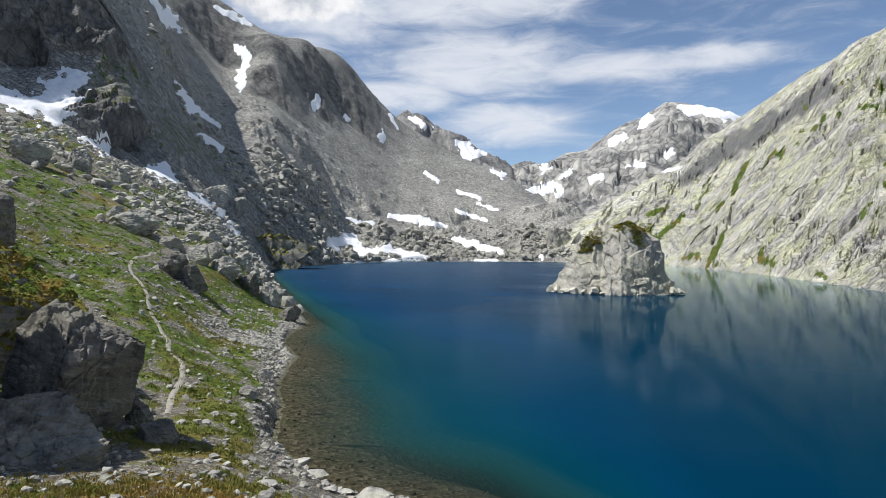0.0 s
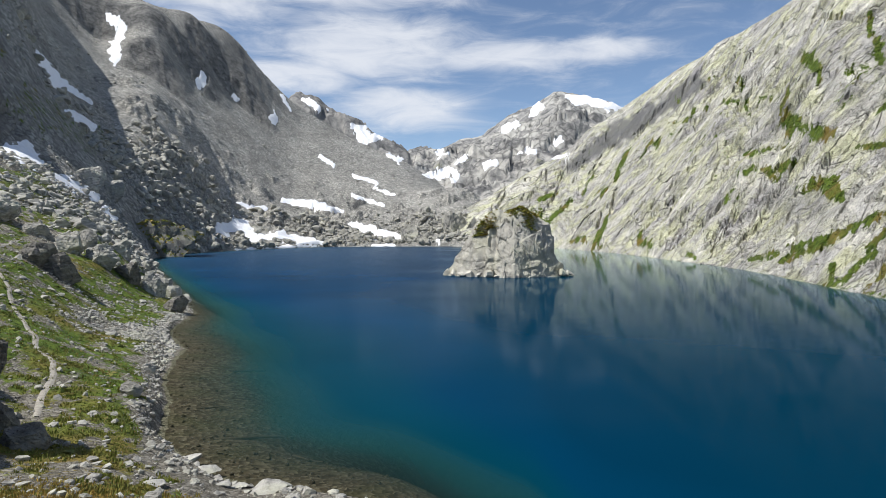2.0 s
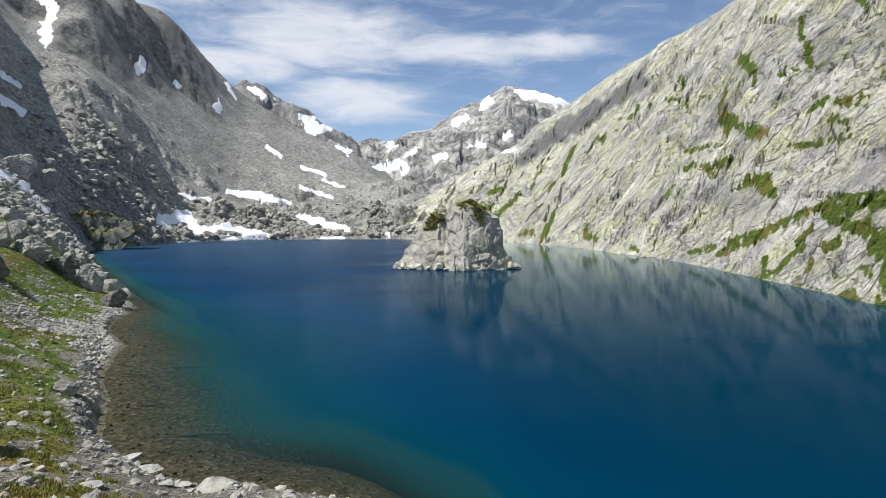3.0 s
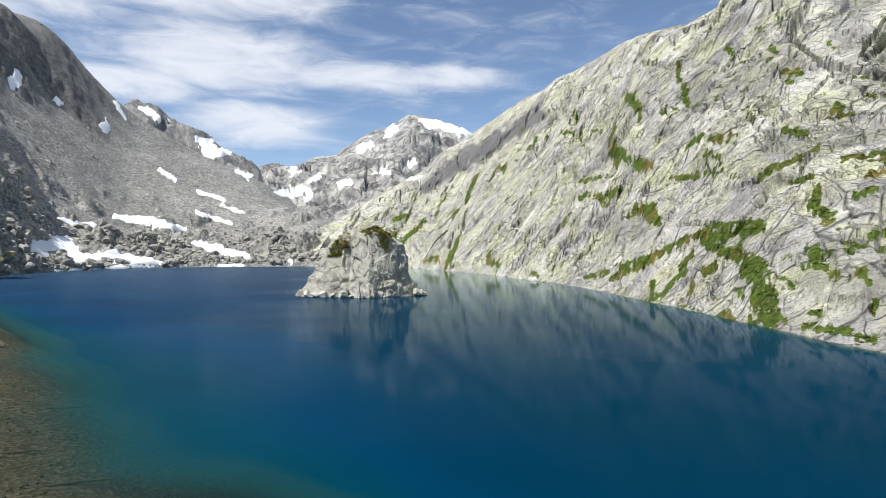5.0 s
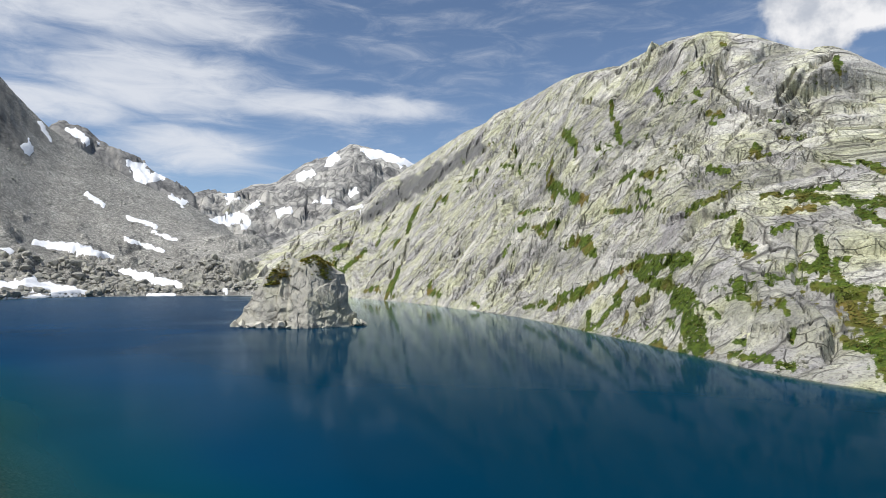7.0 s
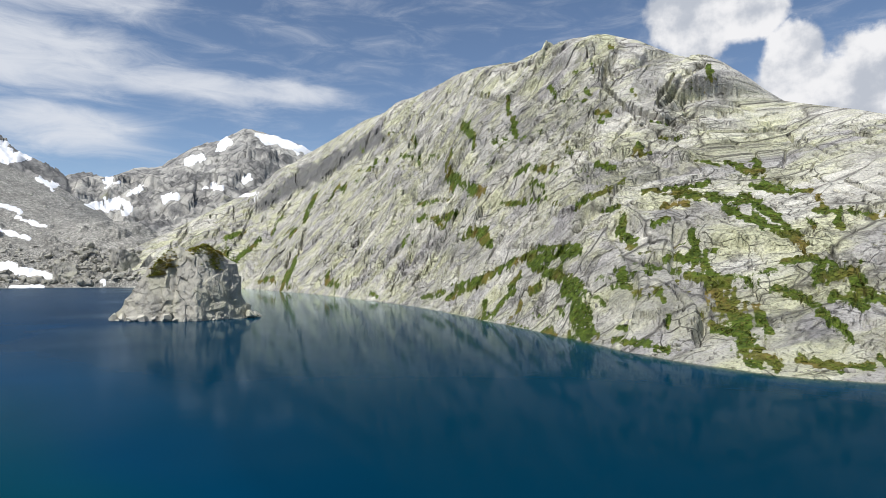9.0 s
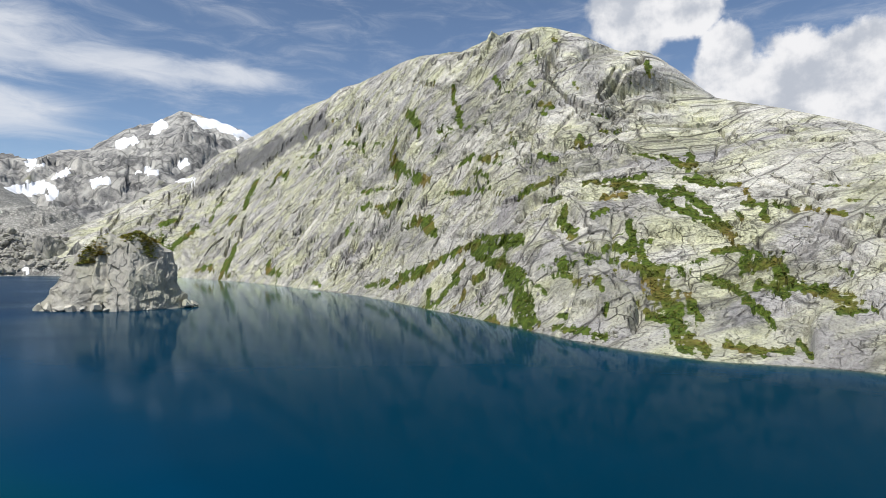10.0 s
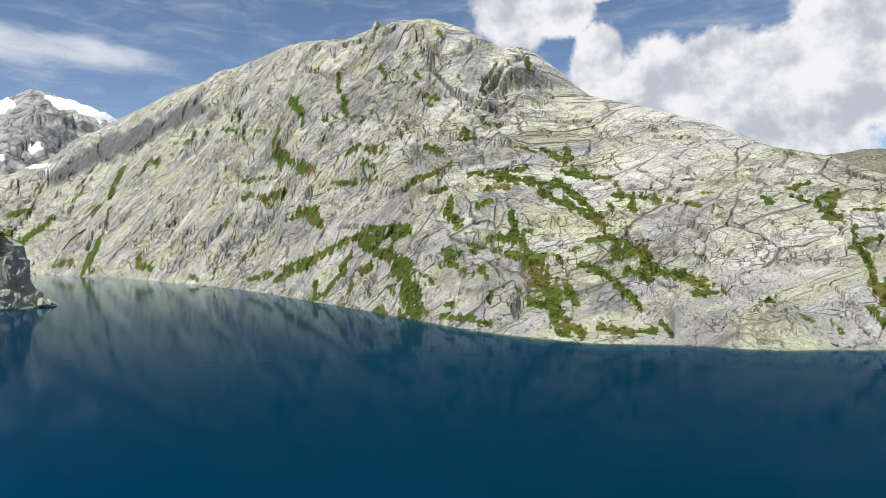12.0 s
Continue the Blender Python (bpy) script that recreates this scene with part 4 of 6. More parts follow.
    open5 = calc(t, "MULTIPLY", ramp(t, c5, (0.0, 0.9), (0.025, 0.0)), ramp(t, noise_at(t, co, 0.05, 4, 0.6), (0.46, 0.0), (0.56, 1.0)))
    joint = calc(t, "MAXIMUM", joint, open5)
    base = blend(t, 0.6, base, ramp(t, block_tone, (0.1, 0.88), (0.6, 1.15)), "MULTIPLY")
    blotch = noise_at(t, scaled(t, wobbled(t, bed, 0.05, 8.0), 0.05, 0.08, 0.08), 1.0, 6, 0.7)
    base = blend(t, ramp(t, blotch, (0.5, 0.0), (0.66, 0.65)), base, (0.3, 0.285, 0.275))
    # cracks painted dark, standing for the shade and dirt inside them
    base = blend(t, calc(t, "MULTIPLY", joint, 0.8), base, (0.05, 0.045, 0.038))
    if own_beds:
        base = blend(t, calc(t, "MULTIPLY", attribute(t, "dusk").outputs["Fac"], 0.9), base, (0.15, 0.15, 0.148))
        veg = attribute(t, "veg").outputs["Fac"]
        rag = calc(t, "ADD", veg, calc(t, "MULTIPLY", calc(t, "SUBTRACT", noise_at(t, co, 0.5, 7, 0.75), 0.5), 2.0))
        base = blend(t, ramp(t, rag, (0.42, 0.0), (0.58, 1.0)), base, turf_colour(t, co, 0.8))
    t.links.new(base, p.inputs["Base Color"])
    h = calc(t, "ADD", calc(t, "ADD", grain, calc(t, "MULTIPLY", block_tone, 0.45)), calc(t, "MULTIPLY", joint, -0.8))
    nrm = bumped(t, p, h, 0.9, 1.8)
    fine = noise_at(t, scaled(t, bed, 1.2, 2.6, 2.0), 1.0, 5, 0.7)
    nrm = bumped(t, p, fine, 0.6, 0.35, nrm)
    bumped(t, p, speck, 0.7, 0.4, nrm)
    return m


def loose_rock(name, pale, deep, stone_scale, bump=1.0, own_veg=True, cliffs=False):
    """Scree, gravel and broken ground: stones of many tones, with turf where it grows."""
    m, t, p = material(name, 0.93)
    co = object_space(t)
    wob = wobbled(t, co, 0.4 * stone_scale, 0.8 / stone_scale)
    tone = cells_at(t, wob, stone_scale)
    grey = calc(t, "MULTIPLY", ramp(t, tone, (0.0, 0.0), (1.0, 1.0)), 1.0)
    edge = cells_at(t, wob, stone_scale, "DISTANCE_TO_EDGE", "Distance")
    n = noise_at(t, co, 0.9 * stone_scale, 8, 0.72)
    large = noise_at(t, co, 0.02, 4, 0.55)
    base = blend(t, grey, deep, pale)
    base = blend(t, 0.8, base, ramp(t, n, (0.3, 0.5), (0.5, 0.95), (0.7, 1.3)), "MULTIPLY")
    base = blend(t, 0.7, base, ramp(t, large, (0.35, 0.75), (0.65, 1.2)), "MULTIPLY")
    # gaps between stones painted dark, in place of the shade between them
    base = blend(t, ramp(t, edge, (0.0, 0.85), (0.12, 0.0)), base, (deep[0] * 0.35, deep[1] * 0.35, deep[2] * 0.35))
    if cliffs:
        rock = noise_at(t, scaled(t, wobbled(t, co, 0.04, 12.0), 0.07, 0.07, 0.06), 1.0, 10, 0.72)
        wall = ramp(t, rock, (0.3, (0.05, 0.05, 0.05)), (0.45, (0.15, 0.147, 0.138)), (0.57, (0.21, 0.203, 0.187)), (0.7, (0.31, 0.3, 0.27)))
        split = scaled(t, wobbled(t, co, 0.12, 9.0), 0.13, 0.13, 0.1)
        wall = blend(t, ramp(t, cells_at(t, split, 1.0, "DISTANCE_TO_EDGE", "Distance"), (0.0, 0.5), (0.09, 0.0)), wall, (0.035, 0.035, 0.035))
        wall = blend(t, 0.7, wall, ramp(t, cells_at(t, split, 2.3), (0.0, 0.6), (1.0, 1.35)), "MULTIPLY")
        base = blend(t, attribute(t, "steep").outputs["Fac"], base, wall)
    if own_veg:
        veg = attribute(t, "veg").outputs["Fac"]
        rag = calc(t, "ADD", veg, calc(t, "MULTIPLY", calc(t, "SUBTRACT", n, 0.5), 2.4))
        base = blend(t, ramp(t, rag, (0.45, 0.0), (0.68, 1.0)), base, turf_colour(t, co))
    t.links.new(base, p.inputs["Base Color"])
    h = calc(t, "ADD", calc(t, "MULTIPLY", grey, 0.5), calc(t, "ADD", n, calc(t, "MINIMUM", edge, 0.2)))
    bumped(t, p, h, bump, 0.55 / stone_scale)
    return m


def crag_rock(name, *tones):
    """Bare broken rock of a far mountain."""
    m, t, p = material(name, 0.92)
    co = object_space(t)
    wob = wobbled(t, co, 0.02, 30.0)
    a = noise_at(t, scaled(t, wob, 0.02, 0.02, 0.012), 1.0, 10, 0.7)
    big = noise_at(t, co, 0.006, 4, 0.6)
    c = ramp(t, a, (0.33, tones[0]), (0.44, tones[1]), (0.54, tones[2]), (0.7, tones[3]))
    c = blend(t, ramp(t, cells_at(t, scaled(t, wob, 0.022, 0.022, 0.014), 1.0, "DISTANCE_TO_EDGE", "Distance"), (0.0, 0.7), (0.06, 0.0)), c, tones[0])
    c = blend(t, 0.8, c, ramp(t, big, (0.35, 0.75), (0.65, 1.2)), "MULTIPLY")
    veg = attribute(t, "veg").outputs["Fac"]
    c = blend(t, ramp(t, calc(t, "MULTIPLY", veg, a), (0.2, 0.0), (0.32, 0.7)), c, (0.16, 0.17, 0.05))
    t.links.new(c, p.inputs["Base Color"])
    bumped(t, p, a, 1.0, 12.0)
    return m


def boulder_rock(name, pale, mid, deep, fine=1.0, strata=(0.8, 0.8, 2.5)):
    m, t, p = material(name, 0.9)
    co = object_space(t)
    rnd = t.nodes.new("ShaderNodeObjectInfo").outputs["Random"]
    isl = t.nodes.new("ShaderNodeNewGeometry").outputs["Random Per Island"]
    wob = wobbled(t, co, 0.5 * fine, 0.5 / fine)
    a = noise_at(t, scaled(t, wob, *(q * fine for q in strata)), 1.0, 8, 0.68)
    b = noise_at(t, co, 0.35 * fine, 4, 0.6)
    c = ramp(t, a, (0.3, deep), (0.47, mid), (0.66, pale))
    c = blend(t, ramp(t, b, (0.45, 0.0), (0.62, 0.55)), c, (pale[0] * 0.95, pale[1] * 0.97, pale[2] * 0.84))
    tone = calc(t, "ADD", 0.72, calc(t, "MULTIPLY", calc(t, "ADD", rnd, isl), 0.28))
    g = t.nodes.new("ShaderNodeCombineColor")
    for s in g.inputs:
        t.links.new(tone, s)
    c = blend(t, 1.0, c, g.outputs[0], "MULTIPLY")
    t.links.new(c, p.inputs["Base Color"])
    bumped(t, p, a, 0.9, 0.35 / fine)
    return m


def plant_matter(name, dark, light, dry):
    m, t, p = material(name, 0.75)
    isl = t.nodes.new("ShaderNodeNewGeometry").outputs["Random Per Island"]
    patch = noise_at(t, object_space(t), 0.12, 4, 0.6)
    c = ramp(t, isl, (0.0, dark), (0.7, light), (1.0, dry))
    c = blend(t, ramp(t, patch, (0.5, 0.0), (0.7, 0.7)), c, dry)
    t.links.new(c, p.inputs["Base Color"])
    return m


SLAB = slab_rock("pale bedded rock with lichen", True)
SCREE = loose_rock("grey scree", (0.56, 0.54, 0.48), (0.2, 0.195, 0.178), 0.36, 1.0, True, True)
BANK = loose_rock("stony turf", (0.38, 0.35, 0.29), (0.13, 0.115, 0.085), 3.2, 1.0)
FARROCK = crag_rock("far mountain rock", (0.06, 0.06, 0.058), (0.22, 0.215, 0.205), (0.42, 0.405, 0.365), (0.6, 0.58, 0.52))
DARKROCK = crag_rock("dark mountain rock", (0.09, 0.09, 0.09), (0.2, 0.195, 0.185), (0.28, 0.27, 0.25), (0.38, 0.36, 0.33))
HILLSIDE = loose_rock("grassy hillside", (0.35, 0.33, 0.26), (0.2, 0.19, 0.12), 0.2, 0.8)
STONE = boulder_rock("pale boulder stone", (0.50, 0.48, 0.42), (0.34, 0.325, 0.29), (0.11, 0.105, 0.098), 1.2)
GREYSTONE = boulder_rock("grey boulder stone", (0.5, 0.48, 0.43), (0.3, 0.29, 0.26), (0.09, 0.09, 0.083), 0.8)
HUMPSTONE = boulder_rock("grey shore rock", (0.5, 0.48, 0.42), (0.33, 0.32, 0.285), (0.1, 0.1, 0.09), 0.14, (1.0, 1.0, 0.6))
# the shore rock in darker tones, with the knob's shade put into the colour
KNOBSTONE = boulder_rock("knob rock darkened for shade", (0.3, 0.285, 0.25), (0.18, 0.172, 0.155), (0.05, 0.05, 0.047), 0.2, (1.0, 1.0, 0.6))
DARKSTONE = boulder_rock("dark layered stone", (0.28, 0.26, 0.225), (0.14, 0.132, 0.118), (0.035, 0.034, 0.032), 1.3, (0.6, 0.6, 1.8))
ISLE = boulder_rock("weathered island rock", (0.58, 0.55, 0.46), (0.45, 0.43, 0.375), (0.18, 0.172, 0.155), 0.3, (1.0, 1.0, 0.5))
LEAF = plant_matter("low alpine shrubs", (0.07, 0.095, 0.015), (0.17, 0.205, 0.03), (0.2, 0.165, 0.05))
MOSS = plant_matter("bright moss and turf", (0.11, 0.135, 0.02), (0.22, 0.24, 0.036), (0.3, 0.18, 0.045))
BLADE = plant_matter("alpine grass", (0.1, 0.13, 0.022), (0.2, 0.23, 0.045), (0.3, 0.22, 0.075))

snow_mat, st, sp = material("old snow", 0.7)
sp.inputs["Base Color"].default_value = (0.86, 0.88, 0.9, 1)
snow_co = object_space(st)
st.links.new(ramp(st, noise_at(st, snow_co, 0.35, 6, 0.65), (0.3, (0.74, 0.74, 0.73)), (0.55, (0.87, 0.88, 0.9))), sp.inputs["Base Color"])
bumped(st, sp, noise_at(st, snow_co, 0.7, 4), 0.5, 0.4)

trodden, tt, tp = material("trodden earth", 0.95)
tt.links.new(ramp(tt, noise_at(tt, object_space(tt), 2.5, 6, 0.7), (0.3, (0.23, 0.205, 0.165)), (0.65, (0.42, 0.39, 0.33))), tp.inputs["Base Color"])
bumped(tt, tp, noise_at(tt, object_space(tt), 5.0, 5), 0.6, 0.08)

gravel, gt, gp = material("brown lake bed gravel", 0.9)
gco = object_space(gt)
gcol = ramp(gt, cells_at(gt, gco, 3.2), (0.0, (0.03, 0.023, 0.016)), (0.5, (0.085, 0.066, 0.048)), (1.0, (0.2, 0.17, 0.13)))
gcol = blend(gt, ramp(gt, noise_at(gt, gco, 0.25, 5), (0.45, 0.0), (0.68, 0.6)), gcol, (0.06, 0.06, 0.028))
gt.links.new(gcol, gp.inputs["Base Color"])
bumped(gt, gp, cells_at(gt, gco, 3.2, "F1", "Distance"), 0.8, 0.15)

cap_turf, ct_, cp_ = material("turf and rusty moss on rock", 0.95)
cap_co = object_space(ct_)
ct_.links.new(blend(ct_, ramp(ct_, noise_at(ct_, cap_co, 0.5, 5, 0.65), (0.5, 0.0), (0.62, 0.9)), turf_colour(ct_, cap_co, 2.0), (0.3, 0.16, 0.035)), cp_.inputs["Base Color"])
bumped(ct_, cp_, noise_at(ct_, cap_co, 6.0, 5, 0.7), 0.9, 0.12)

driftwood, dt, dp = material("sodden wood", 0.8)
dt.links.new(ramp(dt, noise_at(dt, scaled(dt, object_space(dt), 1, 1, 8), 2.0, 6), (0.3, (0.05, 0.04, 0.03)), (0.7, (0.16, 0.13, 0.1))), dp.inputs["Base Color"])

# the lake: scattering blue body, clear over the shallows, with a reflecting surface
lake, lt, lp = material("lake water", 0.05)
lt.nodes.remove(lp)
deep = attribute(lt, "tint_depth").outputs["Fac"]
lco = object_space(lt)
body = lt.nodes.new("ShaderNodeBsdfDiffuse")
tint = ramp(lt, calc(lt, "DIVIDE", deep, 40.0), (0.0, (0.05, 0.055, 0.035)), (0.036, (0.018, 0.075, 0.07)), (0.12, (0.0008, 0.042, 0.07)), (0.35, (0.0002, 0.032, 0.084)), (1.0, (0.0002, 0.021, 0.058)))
patchy = noise_at(lt, lco, 0.016, 4, 0.55)
tint = blend(lt, 1.0, tint, ramp(lt, patchy, (0.35, 0.8), (0.65, 1.15)), "MULTIPLY")
# the same mask also mixes in a greener body colour
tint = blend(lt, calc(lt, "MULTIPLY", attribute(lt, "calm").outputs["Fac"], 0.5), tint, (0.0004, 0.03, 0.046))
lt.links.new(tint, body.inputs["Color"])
clear = lt.nodes.new("ShaderNodeBsdfTransparent")
clear.inputs["Color"].default_value = (0.86, 0.88, 0.8, 1)
mixed = lt.nodes.new("ShaderNodeMixShader")
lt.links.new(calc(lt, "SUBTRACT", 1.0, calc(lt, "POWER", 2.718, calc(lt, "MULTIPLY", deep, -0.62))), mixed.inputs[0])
lt.links.new(clear.outputs[0], mixed.inputs[1])
lt.links.new(body.outputs[0], mixed.inputs[2])
gloss = lt.nodes.new("ShaderNodeBsdfGlossy")
gloss.inputs["Color"].default_value = (0.88, 0.98, 1.0, 1)
fres = lt.nodes.new("ShaderNodeFresnel")
fres.inputs["IOR"].default_value = 1.33
calm = attribute(lt, "calm").outputs["Fac"]      # still water below the slabs, a breeze on the open lake
ripple = node(lt, "ShaderNodeBump", Strength=0.05, Distance=0.25)
lt.links.new(noise_at(lt, lco, 0.35, 4, 0.6), ripple.inputs["Height"])
for s in (gloss, fres):
    lt.links.new(ripple.outputs[0], s.inputs["Normal"])
lt.links.new(calc(lt, "SUBTRACT", 0.26, calc(lt, "MULTIPLY", calm, 0.19)), gloss.inputs["Roughness"])
top = lt.nodes.new("ShaderNodeMixShader")
still = calc(lt, "MULTIPLY", calc(lt, "POWER", fres.outputs[0], 2.9), 1.4)
lt.links.new(calc(lt, "MULTIPLY", still, calc(lt, "ADD", calc(lt, "MULTIPLY", calm, 0.78), 0.22)), top.inputs[0])
lt.links.new(mixed.outputs[0], top.inputs[1])
lt.links.new(gloss.outputs[0], top.inputs[2])
lt.links.new(top.outputs[0], lt.nodes["Material Output"].inputs["Surface"])


# ---- meshes from arrays ----
def mesh_of(name, co, faces, mat, smooth_faces=False):
    """faces: an array of triangles or of quads."""
    n = faces.shape[1]
    me = bpy.data.meshes.new(name)
    me.vertices.add(len(co))
    me.vertices.foreach_set("co", np.asarray(co, np.float32).ravel())
    me.loops.add(faces.size)
    me.loops.foreach_set("vertex_index", faces.astype(np.int32).ravel())
    me.polygons.add(len(faces))
    me.polygons.foreach_set("loop_start", np.arange(0, faces.size, n, dtype=np.int32))
    me.polygons.foreach_set("loop_total", np.full(len(faces), n, np.int32))
    me.polygons.foreach_set("use_smooth", np.full(len(faces), smooth_faces))
    me.update(calc_edges=True)
    me.materials.append(mat)
    return me


def part(name, me, parent, label=""):
    ob = new(name, me)
    ob.parent = parent
    return tagged(ob, label)


def cut_sheet(keep, lift=None):
    """The corners and quads of the marked cells of the land."""
    nb, nr = LAND["Z"].shape
    used = np.zeros((nb, nr), bool)
    for da in (0, 1):
        for db in (0, 1):
            used[da:nb - 1 + da, db:nr - 1 + db] |= keep
    index = np.full((nb, nr), -1, np.int64)
    index[used] = np.arange(used.sum())
    z = LAND["Z"] if lift is None else LAND["Z"] + lift
    co = np.stack([LAND["X"][used], LAND["Y"][used], z[used]], 1)
    ii, jj = np.nonzero(keep)
    quads = np.stack([index[ii, jj], index[ii + 1, jj], index[ii + 1, jj + 1], index[ii, jj + 1]], 1)
    return co, quads, used


def land_piece(name, keep, mat, label, category, soft=False):
    co, quads, used = cut_sheet(keep)
    me = mesh_of(name, co, quads, mat, soft)
    for key in ("veg", "dusk", "steep"):
        me.attributes.new(key, "FLOAT", "POINT").data.foreach_set("value", LAND[key][used].astype(np.float32))
    me.attributes.new("bed", "FLOAT_VECTOR", "POINT").data.foreach_set("vector", LAND["bed"][used].astype(np.float32).ravel())
    return tagged(new(name, me), label, category, kind="structure")


# ---- land, cut from one sheet into its parts ----
cell_layer = LAND["layer"][:-1, :-1]
cell_sd = LAND["sd"][:-1, :-1]
cell_r = LAND["R"][:-1, :-1]
hem = np.where((cell_layer == 1) | (cell_r > 140), 5.0, 0.4)     # the rock goes on under the water
wet = (cell_sd > hem) & (cell_sd < 18) & (LAND["B"][:-1, :-1] > -14) & (cell_r < 170)
dry = cell_sd <= hem
LAND["steep"] = np.where(LAND["layer"] == 0, LAND["steep"], LAND["steep"] * 0)
land_piece("ground", dry & (cell_layer == 0) & (cell_r < 280), BANK, "stony grass bank with boulders above the lake", "ground", True)
land_piece("scree_slope", dry & (cell_layer == 0) & (cell_r >= 280), SCREE, "grey scree below dark cliffs, partly in shade", "mountainside")
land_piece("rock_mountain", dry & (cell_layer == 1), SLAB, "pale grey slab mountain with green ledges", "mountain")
land_piece("dark_peak", dry & (cell_layer == 2), DARKROCK, "dark rocky ridge with snow patches", "mountain", True)
land_piece("far_mountain", dry & (cell_layer == 3), FARROCK, "far grey rocky peak with snow fields", "mountain", True)
FINE = LAND
bi, ri = np.unique(np.append(np.arange(0, len(BEARINGS), 4), len(BEARINGS) - 1)), np.unique(np.append(np.arange(0, len(RADII), 3), len(RADII) - 1))
hilly = (cell_layer == 4) & dry
hilly = np.add.reduceat(np.add.reduceat(hilly, bi[:-1], 0, dtype=int), ri[:-1], 1) > 0
LAND = {k: v[np.ix_(bi, ri)] for k, v in FINE.items()}      # far ground, mostly out of sight, in larger cells
LAND["Z"] = LAND["Z"] - 0.15
land_piece("far_hill", hilly, HILLSIDE, "brownish grassy hill beyond the rock mountain", "hill", True)
LAND = FINE
land_piece("lake_bed", wet, gravel, "brown gravel bed under shallow clear water", "lake bed", True)


def build_water():
    bi, ri = np.arange(0, len(BEARINGS), 6), np.nonzero((RADII > 18) & (RADII < 760))[0][::2]
    X, Y = LAND["X"][np.ix_(bi, ri)], LAND["Y"][np.ix_(bi, ri)]
    Z, sd = LAND["Z"][np.ix_(bi, ri)], LAND["sd"][np.ix_(bi, ri)]
    near = sd > -4
    keep = near[:-1, :-1] | near[1:, :-1] | near[:-1, 1:] | near[1:, 1:]
    used = np.zeros(X.shape, bool)
    for da in (0, 1):
        for db in (0, 1):
            used[da:len(bi) - 1 + da, db:len(ri) - 1 + db] |= keep
    index = np.full(X.shape, -1, np.int64)
    index[used] = np.arange(used.sum())
    ii, jj = np.nonzero(keep)
    quads = np.stack([index[ii, jj], index[ii + 1, jj], index[ii + 1, jj + 1], index[ii, jj + 1]], 1)
    co = np.stack([X[used], Y[used], np.zeros(used.sum())], 1)
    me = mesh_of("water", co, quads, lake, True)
    sunk = np.minimum(Z[used] - 0.6, -2.0)
    floor_cells = (sd[ii, jj] > 15) | ((sd[ii, jj] > 2) & ((BEARINGS[bi][ii] < -10) | (RADII[ri][jj] > 160)))
    tagged(new("lake_floor", mesh_of("lake_floor", np.stack([X[used], Y[used], sunk], 1), quads[floor_cells], gravel, True)), "dark bed of the deep lake", "lake bed", kind="structure")
    # past 12 m the value counts less on the left, so water darkens rightward
    me.attributes.new("tint_depth", "FLOAT", "POINT").data.foreach_set("value", (np.clip(-Z[used], 0, 12) + np.clip(-Z[used] - 12, 0, 40) * (0.25 + 0.75 * smooth(-10, 60, X[used]))).astype(np.float32))
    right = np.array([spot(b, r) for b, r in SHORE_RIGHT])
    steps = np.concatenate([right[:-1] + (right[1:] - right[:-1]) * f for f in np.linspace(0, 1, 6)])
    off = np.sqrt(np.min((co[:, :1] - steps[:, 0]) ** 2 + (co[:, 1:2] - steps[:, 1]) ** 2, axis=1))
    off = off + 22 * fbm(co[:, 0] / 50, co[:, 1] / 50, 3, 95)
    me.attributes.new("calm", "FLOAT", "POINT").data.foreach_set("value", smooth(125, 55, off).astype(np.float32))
    return tagged(new("water", me), "deep blue mountain lake, nearly still", "lake", kind="structure")


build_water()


# ---- snow patches ----
RAG = fbm(LAND["B"] / 0.9, LAND["E"] / 0.55, 3, 91, 0.65)


